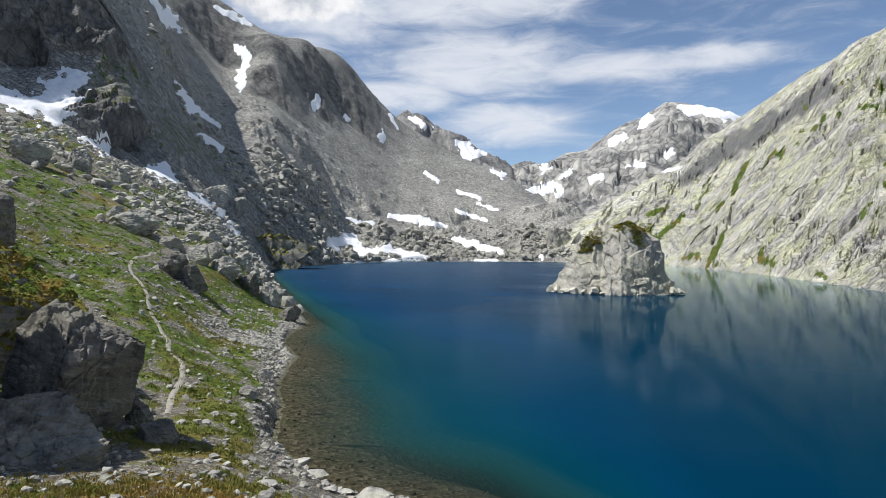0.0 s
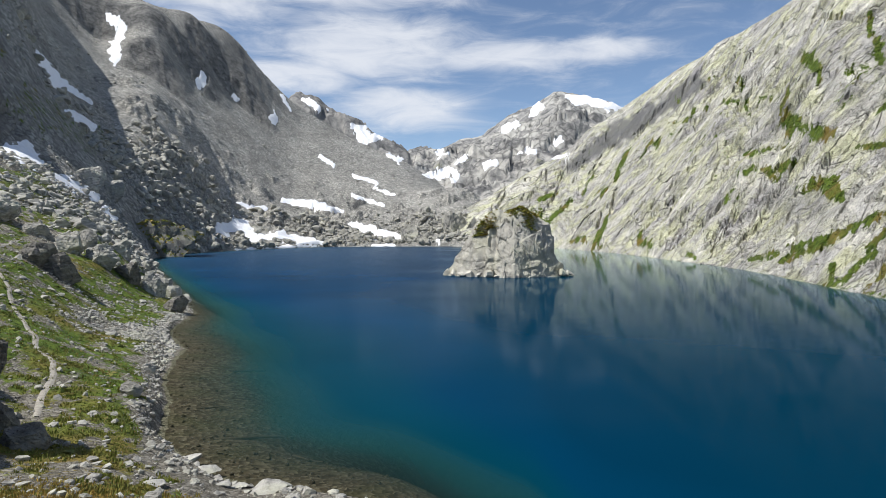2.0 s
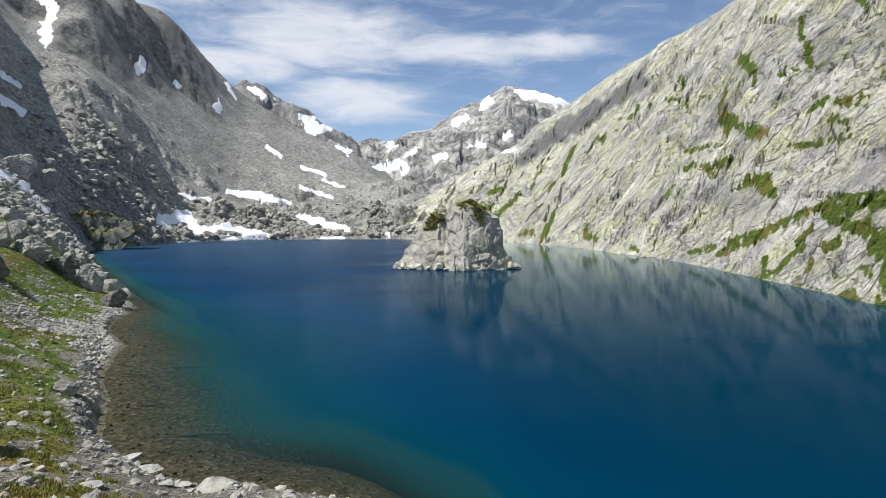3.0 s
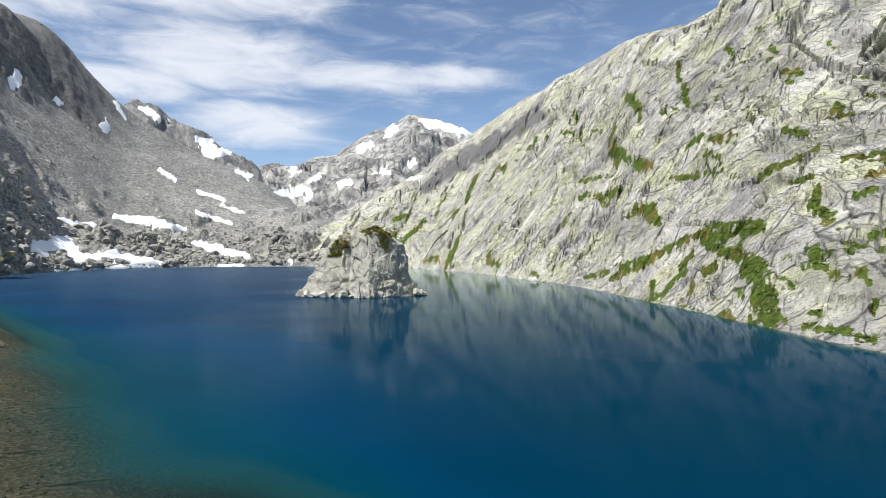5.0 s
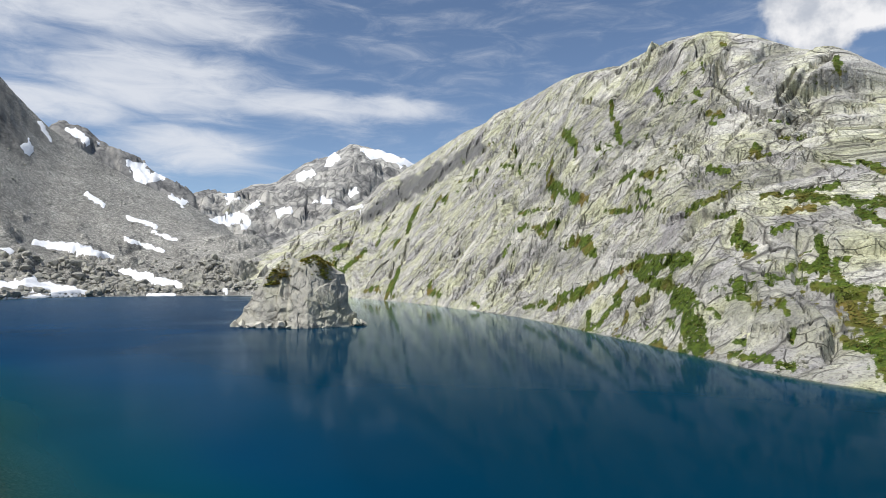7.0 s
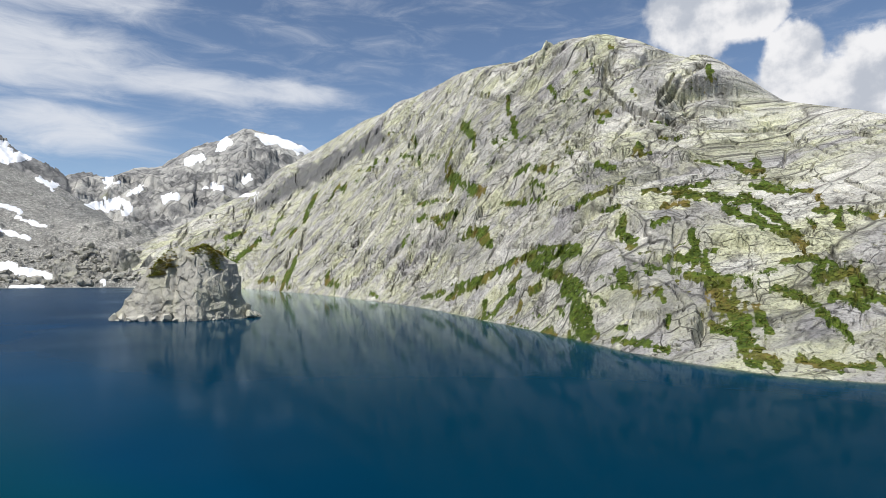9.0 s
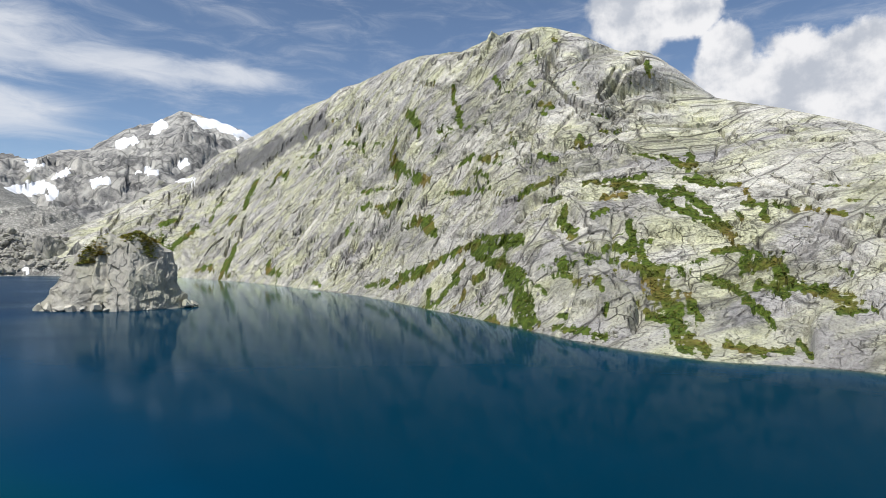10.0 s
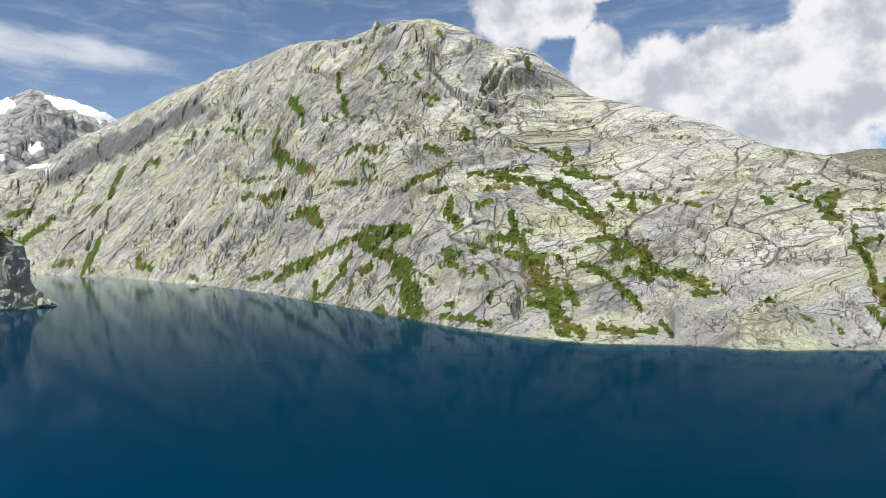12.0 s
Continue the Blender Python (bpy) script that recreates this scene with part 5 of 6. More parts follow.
def build_snow(spine):
    pad = 3 * max(q[2] for q in spine) + 0.3
    rows = np.nonzero((BEARINGS > min(q[0] for q in spine) - pad) & (BEARINGS < max(q[0] for q in spine) + pad))[0]
    cut = slice(rows[0], rows[-1] + 1)
    mb, ma = spine[len(spine) // 2][:2]
    r0 = math.hypot(*on_ground(mb, ma)[:2])
    B, E, R0 = LAND["B"][cut], LAND["E"][cut], LAND["R"][cut]
    best = np.full(B.shape, -3.0)
    for (b0, e0, w0), (b1, e1, w1) in zip(spine, spine[1:]):
        dx, dy = b1 - b0, e1 - e0
        t = np.clip(((B - b0) * dx + (E - e0) * dy) / (dx * dx + dy * dy + 1e-9), 0, 1)
        best = np.maximum(best, 1.1 - np.hypot(B - b0 - t * dx, E - e0 - t * dy) / (w0 + t * (w1 - w0)))
    s = max(0.5, r0 / 300)
    mask = np.where((R0 > r0 * 0.8) & (R0 < r0 * 1.25) & (LAND["sd"][cut] < 0.2), best + 1.5 * RAG[cut] - 0.1, -3)
    near = mask > 0
    cells = near[:-1, :-1] | near[1:, :-1] | near[:-1, 1:] | near[1:, 1:]
    lift = np.zeros(LAND["Z"].shape)
    lift[cut] = np.clip(mask * 1.2, -0.5, 0.3) * s
    left = set(zip(*np.nonzero(cells)))
    while left:      # each separate piece is a patch of its own
        stack_ = [left.pop()]
        piece = []
        while stack_:
            q = stack_.pop()
            piece.append(q)
            for d in ((1, 0), (-1, 0), (0, 1), (0, -1), (1, 1), (-1, -1), (1, -1), (-1, 1)):
                w = (q[0] + d[0], q[1] + d[1])
                if w in left:
                    left.remove(w)
                    stack_.append(w)
        if len(piece) < 14:
            continue
        keep = np.zeros((len(BEARINGS) - 1, len(RADII) - 1), bool)
        pi = np.array(piece)
        keep[pi[:, 0] + cut.start, pi[:, 1]] = True
        co, quads, used = cut_sheet(keep, lift)
        base = co.mean(axis=0)
        ob = new("snow_patch", mesh_of("snow_patch", co - base, quads, snow_mat, True))
        ob.location = base
        tagged(ob, "wide field of old white snow among rocks" if len(quads) > 700 else "small patch of old white snow on rock", "snow", "snow patches", "thing")


for one in SNOW:
    build_snow(one)


# ---- stones ----
def ball(level):
    bm = bmesh.new()
    bmesh.ops.create_icosphere(bm, subdivisions=level, radius=1.0)
    co = np.array([v.co[:] for v in bm.verts])
    tri = np.array([[v.index for v in f.verts] for f in bm.faces])
    bm.free()
    return co, tri


BALLS = {k: ball(k) for k in (1, 2, 3, 4, 5, 6)}


def stone(level, seed, cuts=14, low=0.5, high=0.92, rough=0.06, strata=0.0, tilt=(0.2, 0.1, 1.0), shelf=None):
    """A broken stone about 2 m across: a ball cut by planes, roughened, with bedding if strata is given and a flat top if shelf is."""
    rng = np.random.RandomState(seed)
    co, tri = BALLS[level]
    co = co.copy()
    for _ in range(cuts):
        n = rng.normal(size=3)
        n /= np.linalg.norm(n)
        over = np.maximum(co @ n - rng.uniform(low, high), 0)
        co -= over[:, None] * n
    if shelf:
        n = np.array(shelf[:3]) / np.linalg.norm(shelf[:3])
        co -= np.maximum(co @ n - shelf[3], 0)[:, None] * n
    if rough:
        away = co / np.linalg.norm(co, axis=1)[:, None]
        q = co + seed * 3.7
        d = fbm(q[:, 0] * 1.7 + q[:, 2] * 0.9, q[:, 1] * 1.7 - q[:, 2] * 0.8, 5, seed % 97, 0.6, True) + 0.6 * fbm(q[:, 2] * 4.1 + q[:, 0], q[:, 1] * 4 + q[:, 0], 3, seed % 89)
        co += away * (d * rough)[:, None]
    if level >= 5:
        chip, gap = plates(np.arctan2(co[:, 1], co[:, 0]) * 1.2 + co[:, 2] * 0.6, co[:, 2] - co[:, 0] * 0.5, 0.42, 0.3, seed % 71)
        chip2, gap2 = plates(co[:, 0] + co[:, 2] * 0.4, co[:, 1] - co[:, 2] * 0.6, 0.2, 0.27, seed % 67)
        co += away * (0.035 * chip - 0.04 * smooth(0.12, 0.0, gap) + 0.012 * chip2 - 0.012 * smooth(0.1, 0.0, gap2))[:, None]
    if strata:
        up = np.array(tilt) / np.linalg.norm(tilt)
        h = co @ up * 7 + 0.5 * fbm(co[:, 0] * 2, co[:, 1] * 2 + co[:, 2], 3, seed % 83)
        saw = h - np.floor(h)
        away = co - np.outer(co @ up, up)
        co += away * (strata * (saw - 0.5))[:, None]
    return co, tri


def joined(name, shapes, pos, size, mat, seed, squash=(1, 1, 0.75), yaw_only=False):
    """Many stones or tufts in one mesh: each takes one of the shapes, turned and scaled."""
    rng = np.random.RandomState(seed)
    n = len(pos)
    pick = rng.randint(len(shapes), size=n)
    cos, tris, at = [], [], 0
    for k, (co, tri) in enumerate(shapes):
        who = np.nonzero(pick == k)[0]
        if not len(who):
            continue
        yaw = rng.uniform(0, 2 * math.pi, len(who))
        c, s = np.cos(yaw), np.sin(yaw)
        sc = size[who][:, None] * (np.array(squash) * rng.uniform(0.75, 1.3, (len(who), 3)))
        v = co[None] * sc[:, None, :]
        if not yaw_only:
            tip = rng.normal(0, 0.3, len(who))
            ct, st_ = np.cos(tip)[:, None], np.sin(tip)[:, None]
            v = np.stack([v[..., 0], v[..., 1] * ct - v[..., 2] * st_, v[..., 1] * st_ + v[..., 2] * ct], -1)
        v = np.stack([v[..., 0] * c[:, None] - v[..., 1] * s[:, None], v[..., 0] * s[:, None] + v[..., 1] * c[:, None], v[..., 2]], -1) + pos[who][:, None, :]
        cos.append(v.reshape(-1, 3))
        tris.append((tri[None] + (np.arange(len(who)) * len(co))[:, None, None]).reshape(-1, 3) + at)
        at += len(who) * len(co)
    return mesh_of(name, np.vstack(cos), np.vstack(tris), mat)


def scattered(weight, count, seed):
    """Random places on the land, dense where the weight is high (a weight for each corner of the sheet)."""
    rng = np.random.RandomState(seed)
    area = LAND["R"] * np.gradient(RADII)[None, :] * np.abs(np.gradient(BEARINGS))[:, None]
    w = (weight * area).ravel()
    at = rng.choice(len(w), size=count, p=w / w.sum())
    i, j = np.unravel_index(at, LAND["Z"].shape)
    i, j = np.minimum(i, LAND["Z"].shape[0] - 2), np.minimum(j, LAND["Z"].shape[1] - 2)
    fi, fj = rng.uniform(0, 1, (2, count))
    out = []
    for key in ("X", "Y", "Z"):
        v = LAND[key]
        out.append((v[i, j] * (1 - fi) + v[i + 1, j] * fi) * (1 - fj) + (v[i, j + 1] * (1 - fi) + v[i + 1, j + 1] * fi) * fj)
    return np.stack(out, 1)


LOW = [stone(1, 100 + k, 4, 0.35, 0.85, 0.0) for k in range(8)]
MID = [stone(2, 200 + k, 11, 0.3, 0.85, 0.03) for k in range(8)]
B, R_, SD, LAYER, STEEP = LAND["B"], LAND["R"], LAND["sd"], LAND["layer"], LAND["steep"]
INVIEW = (B < 40) & (B > -94)


def sizes(n, small, large, seed, power=2.2):
    q = np.random.RandomState(seed).uniform(0, 1, n)
    return small + (large - small) * q ** (power * 1.6)


def strew(name, weight, count, small, large, shapes, mat, label, category, seed, sink=0.2, squash=(1, 1, 0.75), power=2.2):
    pos = scattered(weight, count, seed)
    size = sizes(count, small, large, seed + 1, power)
    pos[:, 2] += size * squash[2] * (0.5 - sink)
    return tagged(new(name, joined(name, shapes, pos, size, mat, seed + 2, squash)), label, category, kind="stuff")


clump = 0.25 + smooth(0.0, 0.5, fbm(LAND["X"] / 45, LAND["Y"] / 45, 4, 301))
SNOWY = stroke_mask(SNOW, LAND["B"], LAND["E"]) > -0.1
far_left = (LAYER == 0) & ~SNOWY & INVIEW & (R_ > 280) & (SD < -1) & (B > -16)
strew("scree_stones", far_left * (1 - STEEP) * clump * np.clip(500 / R_, 0.3, 2) ** 1.0, 19000, 0.5, 3.0, LOW, GREYSTONE, "loose grey stones strewn over the scree", "stones", 310)
toe = far_left * smooth(-140, -15, SD) * smooth(420, 520, R_) * (0.2 + clump)
strew("shore_boulders", toe, 4600, 0.8, 6.0, MID, GREYSTONE, "heap of grey boulders along the far shore", "boulders", 320)
shade = far_left * smooth(-0.1, 0.3, fbm(LAND["X"] / 60, LAND["Y"] / 60, 3, 303)) * (B < 24) * (1 - STEEP)
strew("scree_boulders", shade, 700, 0.9, 3.4, MID, GREYSTONE, "larger grey blocks lying on the scree", "boulders", 330)
near_bank = (LAYER == 0) & (R_ > 21) & (R_ < 285) & (SD < -0.3) & (B > -20) & (B < 42)
upper = near_bank * smooth(110, 170, R_) * (0.3 + 1.5 * smooth(0.0, 0.4, fbm(LAND["X"] / 25, LAND["Y"] / 25, 3, 305))) * smooth(20, 28, B + smooth(110, 250, R_) * 5)
strew("slope_boulders", upper, 3000, 0.25, 1.9, MID, GREYSTONE, "grey blocks heaped on the grassy slope", "boulders", 340)
lip = (LAYER == 0) * (B > 13.5) * (B < 24) * (R_ > 120) * (R_ < 350) * (SD < -0.5) * smooth(26, 18, B)
strew("rubble_slope", lip, 1500, 0.35, 2.2, MID, GREYSTONE, "grey rubble lying above the rocky shore", "rubble", 345)
fan = near_bank * smooth(28, 17, B) * smooth(62, 74, R_) * smooth(114, 100, R_) * smooth(25, 20, B) * smooth(0.9, 0.3, LAND["veg"])
strew("gravel_fan", fan + 1e-9, 5200, 0.05, 0.27, LOW, STONE, "pale grey rubble fan running down to the water", "rubble", 350)
edge = near_bank * smooth(-2.6, -0.5, SD) * (B > 4) * (R_ < 190)
strew("waterside_stones", edge, 1300, 0.05, 0.28, MID, STONE, "pale stones along the water's edge", "stones", 360)
strew("bank_stones", near_bank * (0.25 + clump) * np.clip(60 / R_, 0.2, 2) * (1.15 - 0.75 * LAND["veg"]), 12000, 0.03, 0.3, LOW, STONE, "pale stones strewn through the turf", "stones", 370)
shallow = (SD > 0.3) & (SD < 9) & (B > -6) & (B < 17) & (R_ < 130)
strew("lake_bed_stones", shallow * 1.0, 1500, 0.05, 0.22, LOW, gravel, "brown stones on the lake bed", "stones", 380, 0.35)
strew("foot_blocks", (LAYER == 1) * (SD < -0.5) * (SD > -5) * (B > -92) * (R_ < 300) * 1.0, 420, 0.15, 0.8, MID, STONE, "pale blocks at the foot of the slabs", "stones", 390)


# ---- turf and shrubs ----
def tuft(seed, blades, spread, tall, wide):
    rng = np.random.RandomState(seed)
    co, tri = [], []
    for k in range(blades):
        a, d = rng.uniform(0, 6.28), rng.uniform(0, spread)
        x, y, h = d * math.cos(a), d * math.sin(a), tall * rng.uniform(0.5, 1.0)
        lean, turn = rng.uniform(0.1, 0.7) * h, rng.uniform(0, 6.28)
        c, s = math.cos(turn), math.sin(turn)
        at = len(co)
        co += [(x - wide * c, y - wide * s, -0.05), (x + wide * c, y + wide * s, -0.05),
               (x + lean * math.cos(a) * 0.4 + wide * 0.6 * c, y + lean * math.sin(a) * 0.4 + wide * 0.6 * s, h * 0.7), (x + lean * math.cos(a), y + lean * math.sin(a), h)]
        tri += [(at, at + 1, at + 2), (at, at + 2, at + 3)]
    return np.array(co), np.array(tri)


def shrub(seed, leaves=11):
    rng = np.random.RandomState(seed)
    co, tri = [], []
    for k in range(leaves):
        v = rng.normal(size=3)
        v[2] = abs(v[2])
        v = v / np.linalg.norm(v) * rng.uniform(0.65, 1.0) * np.array([1, 1, 0.7])
        a, b = rng.normal(size=3) * 0.36, rng.normal(size=3) * 0.36
        at = len(co)
        co += [v - a, v + b, v + a, v - b]
        tri += [(at, at + 1, at + 2), (at, at + 2, at + 3)]
    return np.array(co), np.array(tri)


GRASSES = [tuft(400 + k, 10, 0.9, 0.7, 0.11) for k in range(6)]
SHRUBS = [shrub(500 + k) for k in range(8)]


def grow(name, weight, count, small, large, shapes, mat, label, category, seed, squash=(1, 1, 1)):
    pos = scattered(weight, count, seed)
    size = sizes(count, small, large, seed + 1, 1.0)
    return tagged(new(name, joined(name, shapes, pos, size, mat, seed + 2, squash, True)), label, category, kind="stuff")


lush = smooth(0.4, 0.9, LAND["veg"])
grow("grass", near_bank * lush * (R_ < 150) * np.clip(45 / R_, 0.2, 2) ** 1.5, 11000, 0.1, 0.32, GRASSES, BLADE, "short green and straw-coloured alpine grass", "grass", 410)
STRAW = plant_matter("dry mountain grass", (0.17, 0.17, 0.03), (0.33, 0.27, 0.06), (0.4, 0.24, 0.07))
grow("dry_grass", near_bank * smooth(28.5, 25, R_) * (B > 8), 4200, 0.08, 0.22, GRASSES, STRAW, "golden and green mountain grass on the knoll", "grass", 415)
grow("low_shrubs", near_bank * lush * (R_ > 28), 3500, 0.12, 0.4, SHRUBS, LEAF, "low green shrubs in the stony turf", "shrubs", 420, (1, 1, 0.5))
grow("ledge_shrubs", (LAYER == 1) * INVIEW * (SD < -1) * smooth(0.55, 0.9, LAND["veg"]) * np.clip(250 / R_, 0.3, 2), 13000, 0.15, 0.42, SHRUBS, LEAF,
     "green shrubs and grass on the rock ledges", "shrubs", 430, (1, 1, 0.45))


# ---- the island ----
def build_island():
    cx, cy = spot(-15.7, 196.0)
    out_dir = np.array([cx, cy]) / math.hypot(cx, cy)
    right_dir = np.array([out_dir[1], -out_dir[0]])
    # plan outlines: metres to the right and away, at the water line and at the top
    low = np.array([(-21, -1), (-15.5, -5), (-7, -9), (2.4, -13), (11, -8), (20.5, -1), (19, 4), (8, 12), (-6, 12), (-16, 6)], float)
    belt = np.array([(-17.5, -0.5), (-13.5, -3.8), (-6, -7.4), (2.2, -11), (9.5, -7.2), (15, -2), (14.6, 4), (6, 11), (-6, 11), (-13, 6)], float)
    brow = np.array([(-10.6, 0), (-8, -1.8), (-3, -3.4), (2.6, -4.6), (9, -4.4), (13.6, -1), (13.4, 4), (5, 9), (-5, 8.5), (-9, 4)], float)
    na, nh = 360, 130

    def ring(poly):
        full = np.vstack([poly, poly[:1]])
        seg = np.linspace(0, len(poly), na, endpoint=False)
        k = seg.astype(int)
        f = (seg - k)[:, None]
        return full[k] * (1 - f) + full[k + 1] * f
    r0, r1, r2 = ring(low), ring(belt), ring(brow)
    top_z = lambda x, y: 18.4 + 3.4 * np.exp(-((x - 4.5) / 4.2) ** 2) + 2.4 * np.exp(-((x + 3.5) / 3.0) ** 2) - 0.1 * np.maximum(x - 6, 0) - 0.05 * np.minimum(x + 4, 0) ** 2 + 0.12 * y
    rows = []
    for k in range(nh):
        h = k / (nh - 1) * 1.9
        if h < 0.3:
            p, z = r0 + (r1 - r0) * smooth(0, 1, h / 0.3), None
            zz = -2 + (24 + 9 * smooth(4, 15, p[:, 0])) * h
        elif h < 1:
            q = (h - 0.3) / 0.7
            p = r1 + (r2 - r1) * q ** 1.1
            zt = top_z(p[:, 0], p[:, 1]) - 1.2
            foot_z = 5.2 + 2.7 * smooth(4, 15, r1[:, 0])
            zz = foot_z + (zt - foot_z) * q
        else:
            q = (h - 1) / 0.9
            p = r2 * (1 - q)
            zz = top_z(p[:, 0], p[:, 1]) - 1.2 * (1 - smooth(0, 0.35, q))
        rows.append(np.stack([p[:, 0], p[:, 1], np.broadcast_to(zz, (na,))], 1))
    co = np.array(rows)
    x, y, z = co[..., 0], co[..., 1], co[..., 2]
    ang = np.arctan2(y, x)
    h = np.linspace(0, 1.9, nh)[:, None]
    bulk = 1.3 * fbm(x / 6 + z / 9, y / 6 - z / 7, 5, 601, 0.55, True) + 0.45 * fbm(x / 1.6 + z / 2.5, y / 1.6 + z / 3, 4, 607, 0.6, True)
    gully = np.exp(-((x + 8.6 - 0.12 * z) / 1.1) ** 2) * (y < 0) * 1.5 + np.exp(-((x + 3.8) / 0.7) ** 2) * (y < 0) * 0.9
    blocks = (np.floor(fbm(x / 3.2, z / 2.6, 2, 611) * 4) / 4) * 0.8 * smooth(8, 3, z)
    facet, _ = plates(ang * 12 + z * 0.25, z - ang * 2, 5.0, 6.5, 613)
    chips, _ = plates(ang * 12, z, 1.7, 2.2, 614)
    bulk = bulk * 0.42 + facet * 0.55 + chips * 0.14
    shift = (bulk + blocks - gully - 0.4) * smooth(1.3, 0.85, h)
    co[..., 0] += np.cos(ang) * shift
    co[..., 1] += np.sin(ang) * shift
    co[..., 2] += np.where(h >= 1, 0.7 * fbm(x / 3, y / 3, 4, 617), 0.4 * bulk * smooth(0, 0.3, h))
    flat = co.reshape(-1, 3)
    wx = right_dir[0] * flat[:, 0] + out_dir[0] * flat[:, 1]
    wy = right_dir[1] * flat[:, 0] + out_dir[1] * flat[:, 1]
    world_co = np.stack([wx, wy, flat[:, 2]], 1)
    k, a = np.meshgrid(np.arange(nh - 1), np.arange(na), indexing="ij")
    b = (a + 1) % na
    quads = np.stack([k * na + a, k * na + b, (k + 1) * na + b, (k + 1) * na + a], -1).reshape(-1, 4)
    isle = new("rock_island", None)
    isle.location = (cx, cy, 0)
    tagged(isle, "pale rock island with mossy top, standing in the lake", "island", kind="thing")
    part("rock", mesh_of("rock", world_co, quads, ISLE, False), isle)
    for k, (bx, by, size) in enumerate(((-17, -4, 2.6), (-14, -6.5, 2.0), (-11.5, -7.5, 2.3), (-8.5, -9, 1.8), (-5.5, -10, 2.1), (-3, -11.2, 1.3), (-19, -1.5, 1.8), (17.5, -3.5, 2.6), (19.5, 0, 2.0), (7, -11.3, 0.7))):
        rng = np.random.RandomState(630 + k)
        sco, stri = stone(4, 640 + k, 16, 0.35, 0.9, 0.05)
        sco = sco * size * rng.uniform(0.75, 1.2, 3) * (0.95, 0.9, 0.75)
        wx0, wy0 = right_dir * bx + out_dir * by
        part("block", mesh_of("block", sco + (wx0, wy0, size * 0.35), stri, ISLE), isle)
    # turf in two patches on top, running down a gully
    rng = np.random.RandomState(620)
    for name, spots in (("turf", ((-6.5, -2.5, 2.6), (-8.5, -2.0, 1.6), (-5, -4.6, 1.2))), ("turf", ((3.2, -2.4, 2.4), (5.6, -3.4, 2.0), (7.2, -4.6, 1.3), (2, 0.5, 1.8), (8.4, -1.2, 1.0)))):
        at = np.concatenate([np.stack([sx + rng.normal(0, sr * 0.5, 260), sy + rng.normal(0, sr * 0.45, 260)], 1) for sx, sy, sr in spots])
        tx, ty = co[..., 0].ravel(), co[..., 1].ravel()
        upper_co = np.nonzero((np.repeat(np.linspace(0, 1.9, nh), na) > 0.8))[0]
        near = upper_co[np.argmin((tx[upper_co][None] - at[:, :1]) ** 2 + (ty[upper_co][None] - at[:, 1:]) ** 2, axis=1)]
        pos = world_co[near] + rng.normal(0, 0.25, (len(near), 3)) * (1, 1, 0.2) + (0, 0, 0.05)
        part(name, joined(name, SHRUBS, pos, rng.uniform(0.25, 0.5, len(pos)), MOSS, 621, (1, 1, 0.45), True), isle, "green and brown turf on top of the rock")
    return isle


build_island()

# ---- single rocks ----
def outcrop(name, bearing, r, z, half, mat, label, category, seed, group="", level=5, yaw=0.0, lean=0.0, **kind):
    """One rock, given by the place of its middle and its half sizes across, away and up."""
    co, tri = stone(level, seed, **kind)
    x, y = spot(bearing, r)
    ob = new(name, mesh_of(name, co * np.array(half), tri, mat, level > 6))
    ob.matrix_world = Matrix.Translation((x, y, z)) @ Matrix.Rotation(radians(bearing + yaw), 4, "Z") @ Matrix.Rotation(radians(lean), 4, "Y")
    return tagged(ob, label, category, group, "thing")


def boulder(bearing, rise, wide, tall, mat, label, seed, deep=0.9, level=4, group="boulders on the bank", name="boulder"):
    """A boulder whose foot lies at that bearing and height angle; wide and tall in degrees."""
    x, y, z = on_ground(bearing, rise)
    r = math.hypot(x, y)
    w, h = radians(wide) * r / 2 * 0.88, radians(tall) * r
    return outcrop(name, bearing, r + w * deep * 0.5, z + h * 0.22, (w * 1.2, w * deep, h * 0.85), mat, label, "boulder", seed, group, 5, yaw=(seed * 37) % 50 - 25, lean=(seed * 53) % 30 - 15, cuts=30, low=0.45, high=0.95, rough=0.11)


def mossed(ob, share, seed, size=(0.08, 0.17)):
    """Turf on the ledges of a rock, as a part of it."""
    me = ob.data
    n = len(me.polygons)
    mid, nrm = np.empty(n * 3), np.empty(n * 3)
    me.polygons.foreach_get("center", mid)
    me.polygons.foreach_get("normal", nrm)
    mid, nrm = mid.reshape(-1, 3), nrm.reshape(-1, 3)
    up = np.array(ob.matrix_world.to_3x3().inverted() @ Vector((0, 0, 1)))
    wet = (nrm @ up) + 0.35 * fbm(mid[:, 0] / 1.6, mid[:, 1] / 1.6 + mid[:, 2], 3, seed)
    pick = np.nonzero(wet > 0.3)[0]
    me.materials.append(cap_turf)
    me.polygons.foreach_set("material_index", (wet > 0.38).astype(np.int32))
    rng = np.random.RandomState(seed)
    pick = rng.choice(pick, int(len(pick) * share), replace=False)
    part("turf", joined("turf", SHRUBS, mid[pick], rng.uniform(*size, len(pick)), MOSS, seed, (1, 1, 0.6)), ob, "green and rust-coloured turf on its ledges")


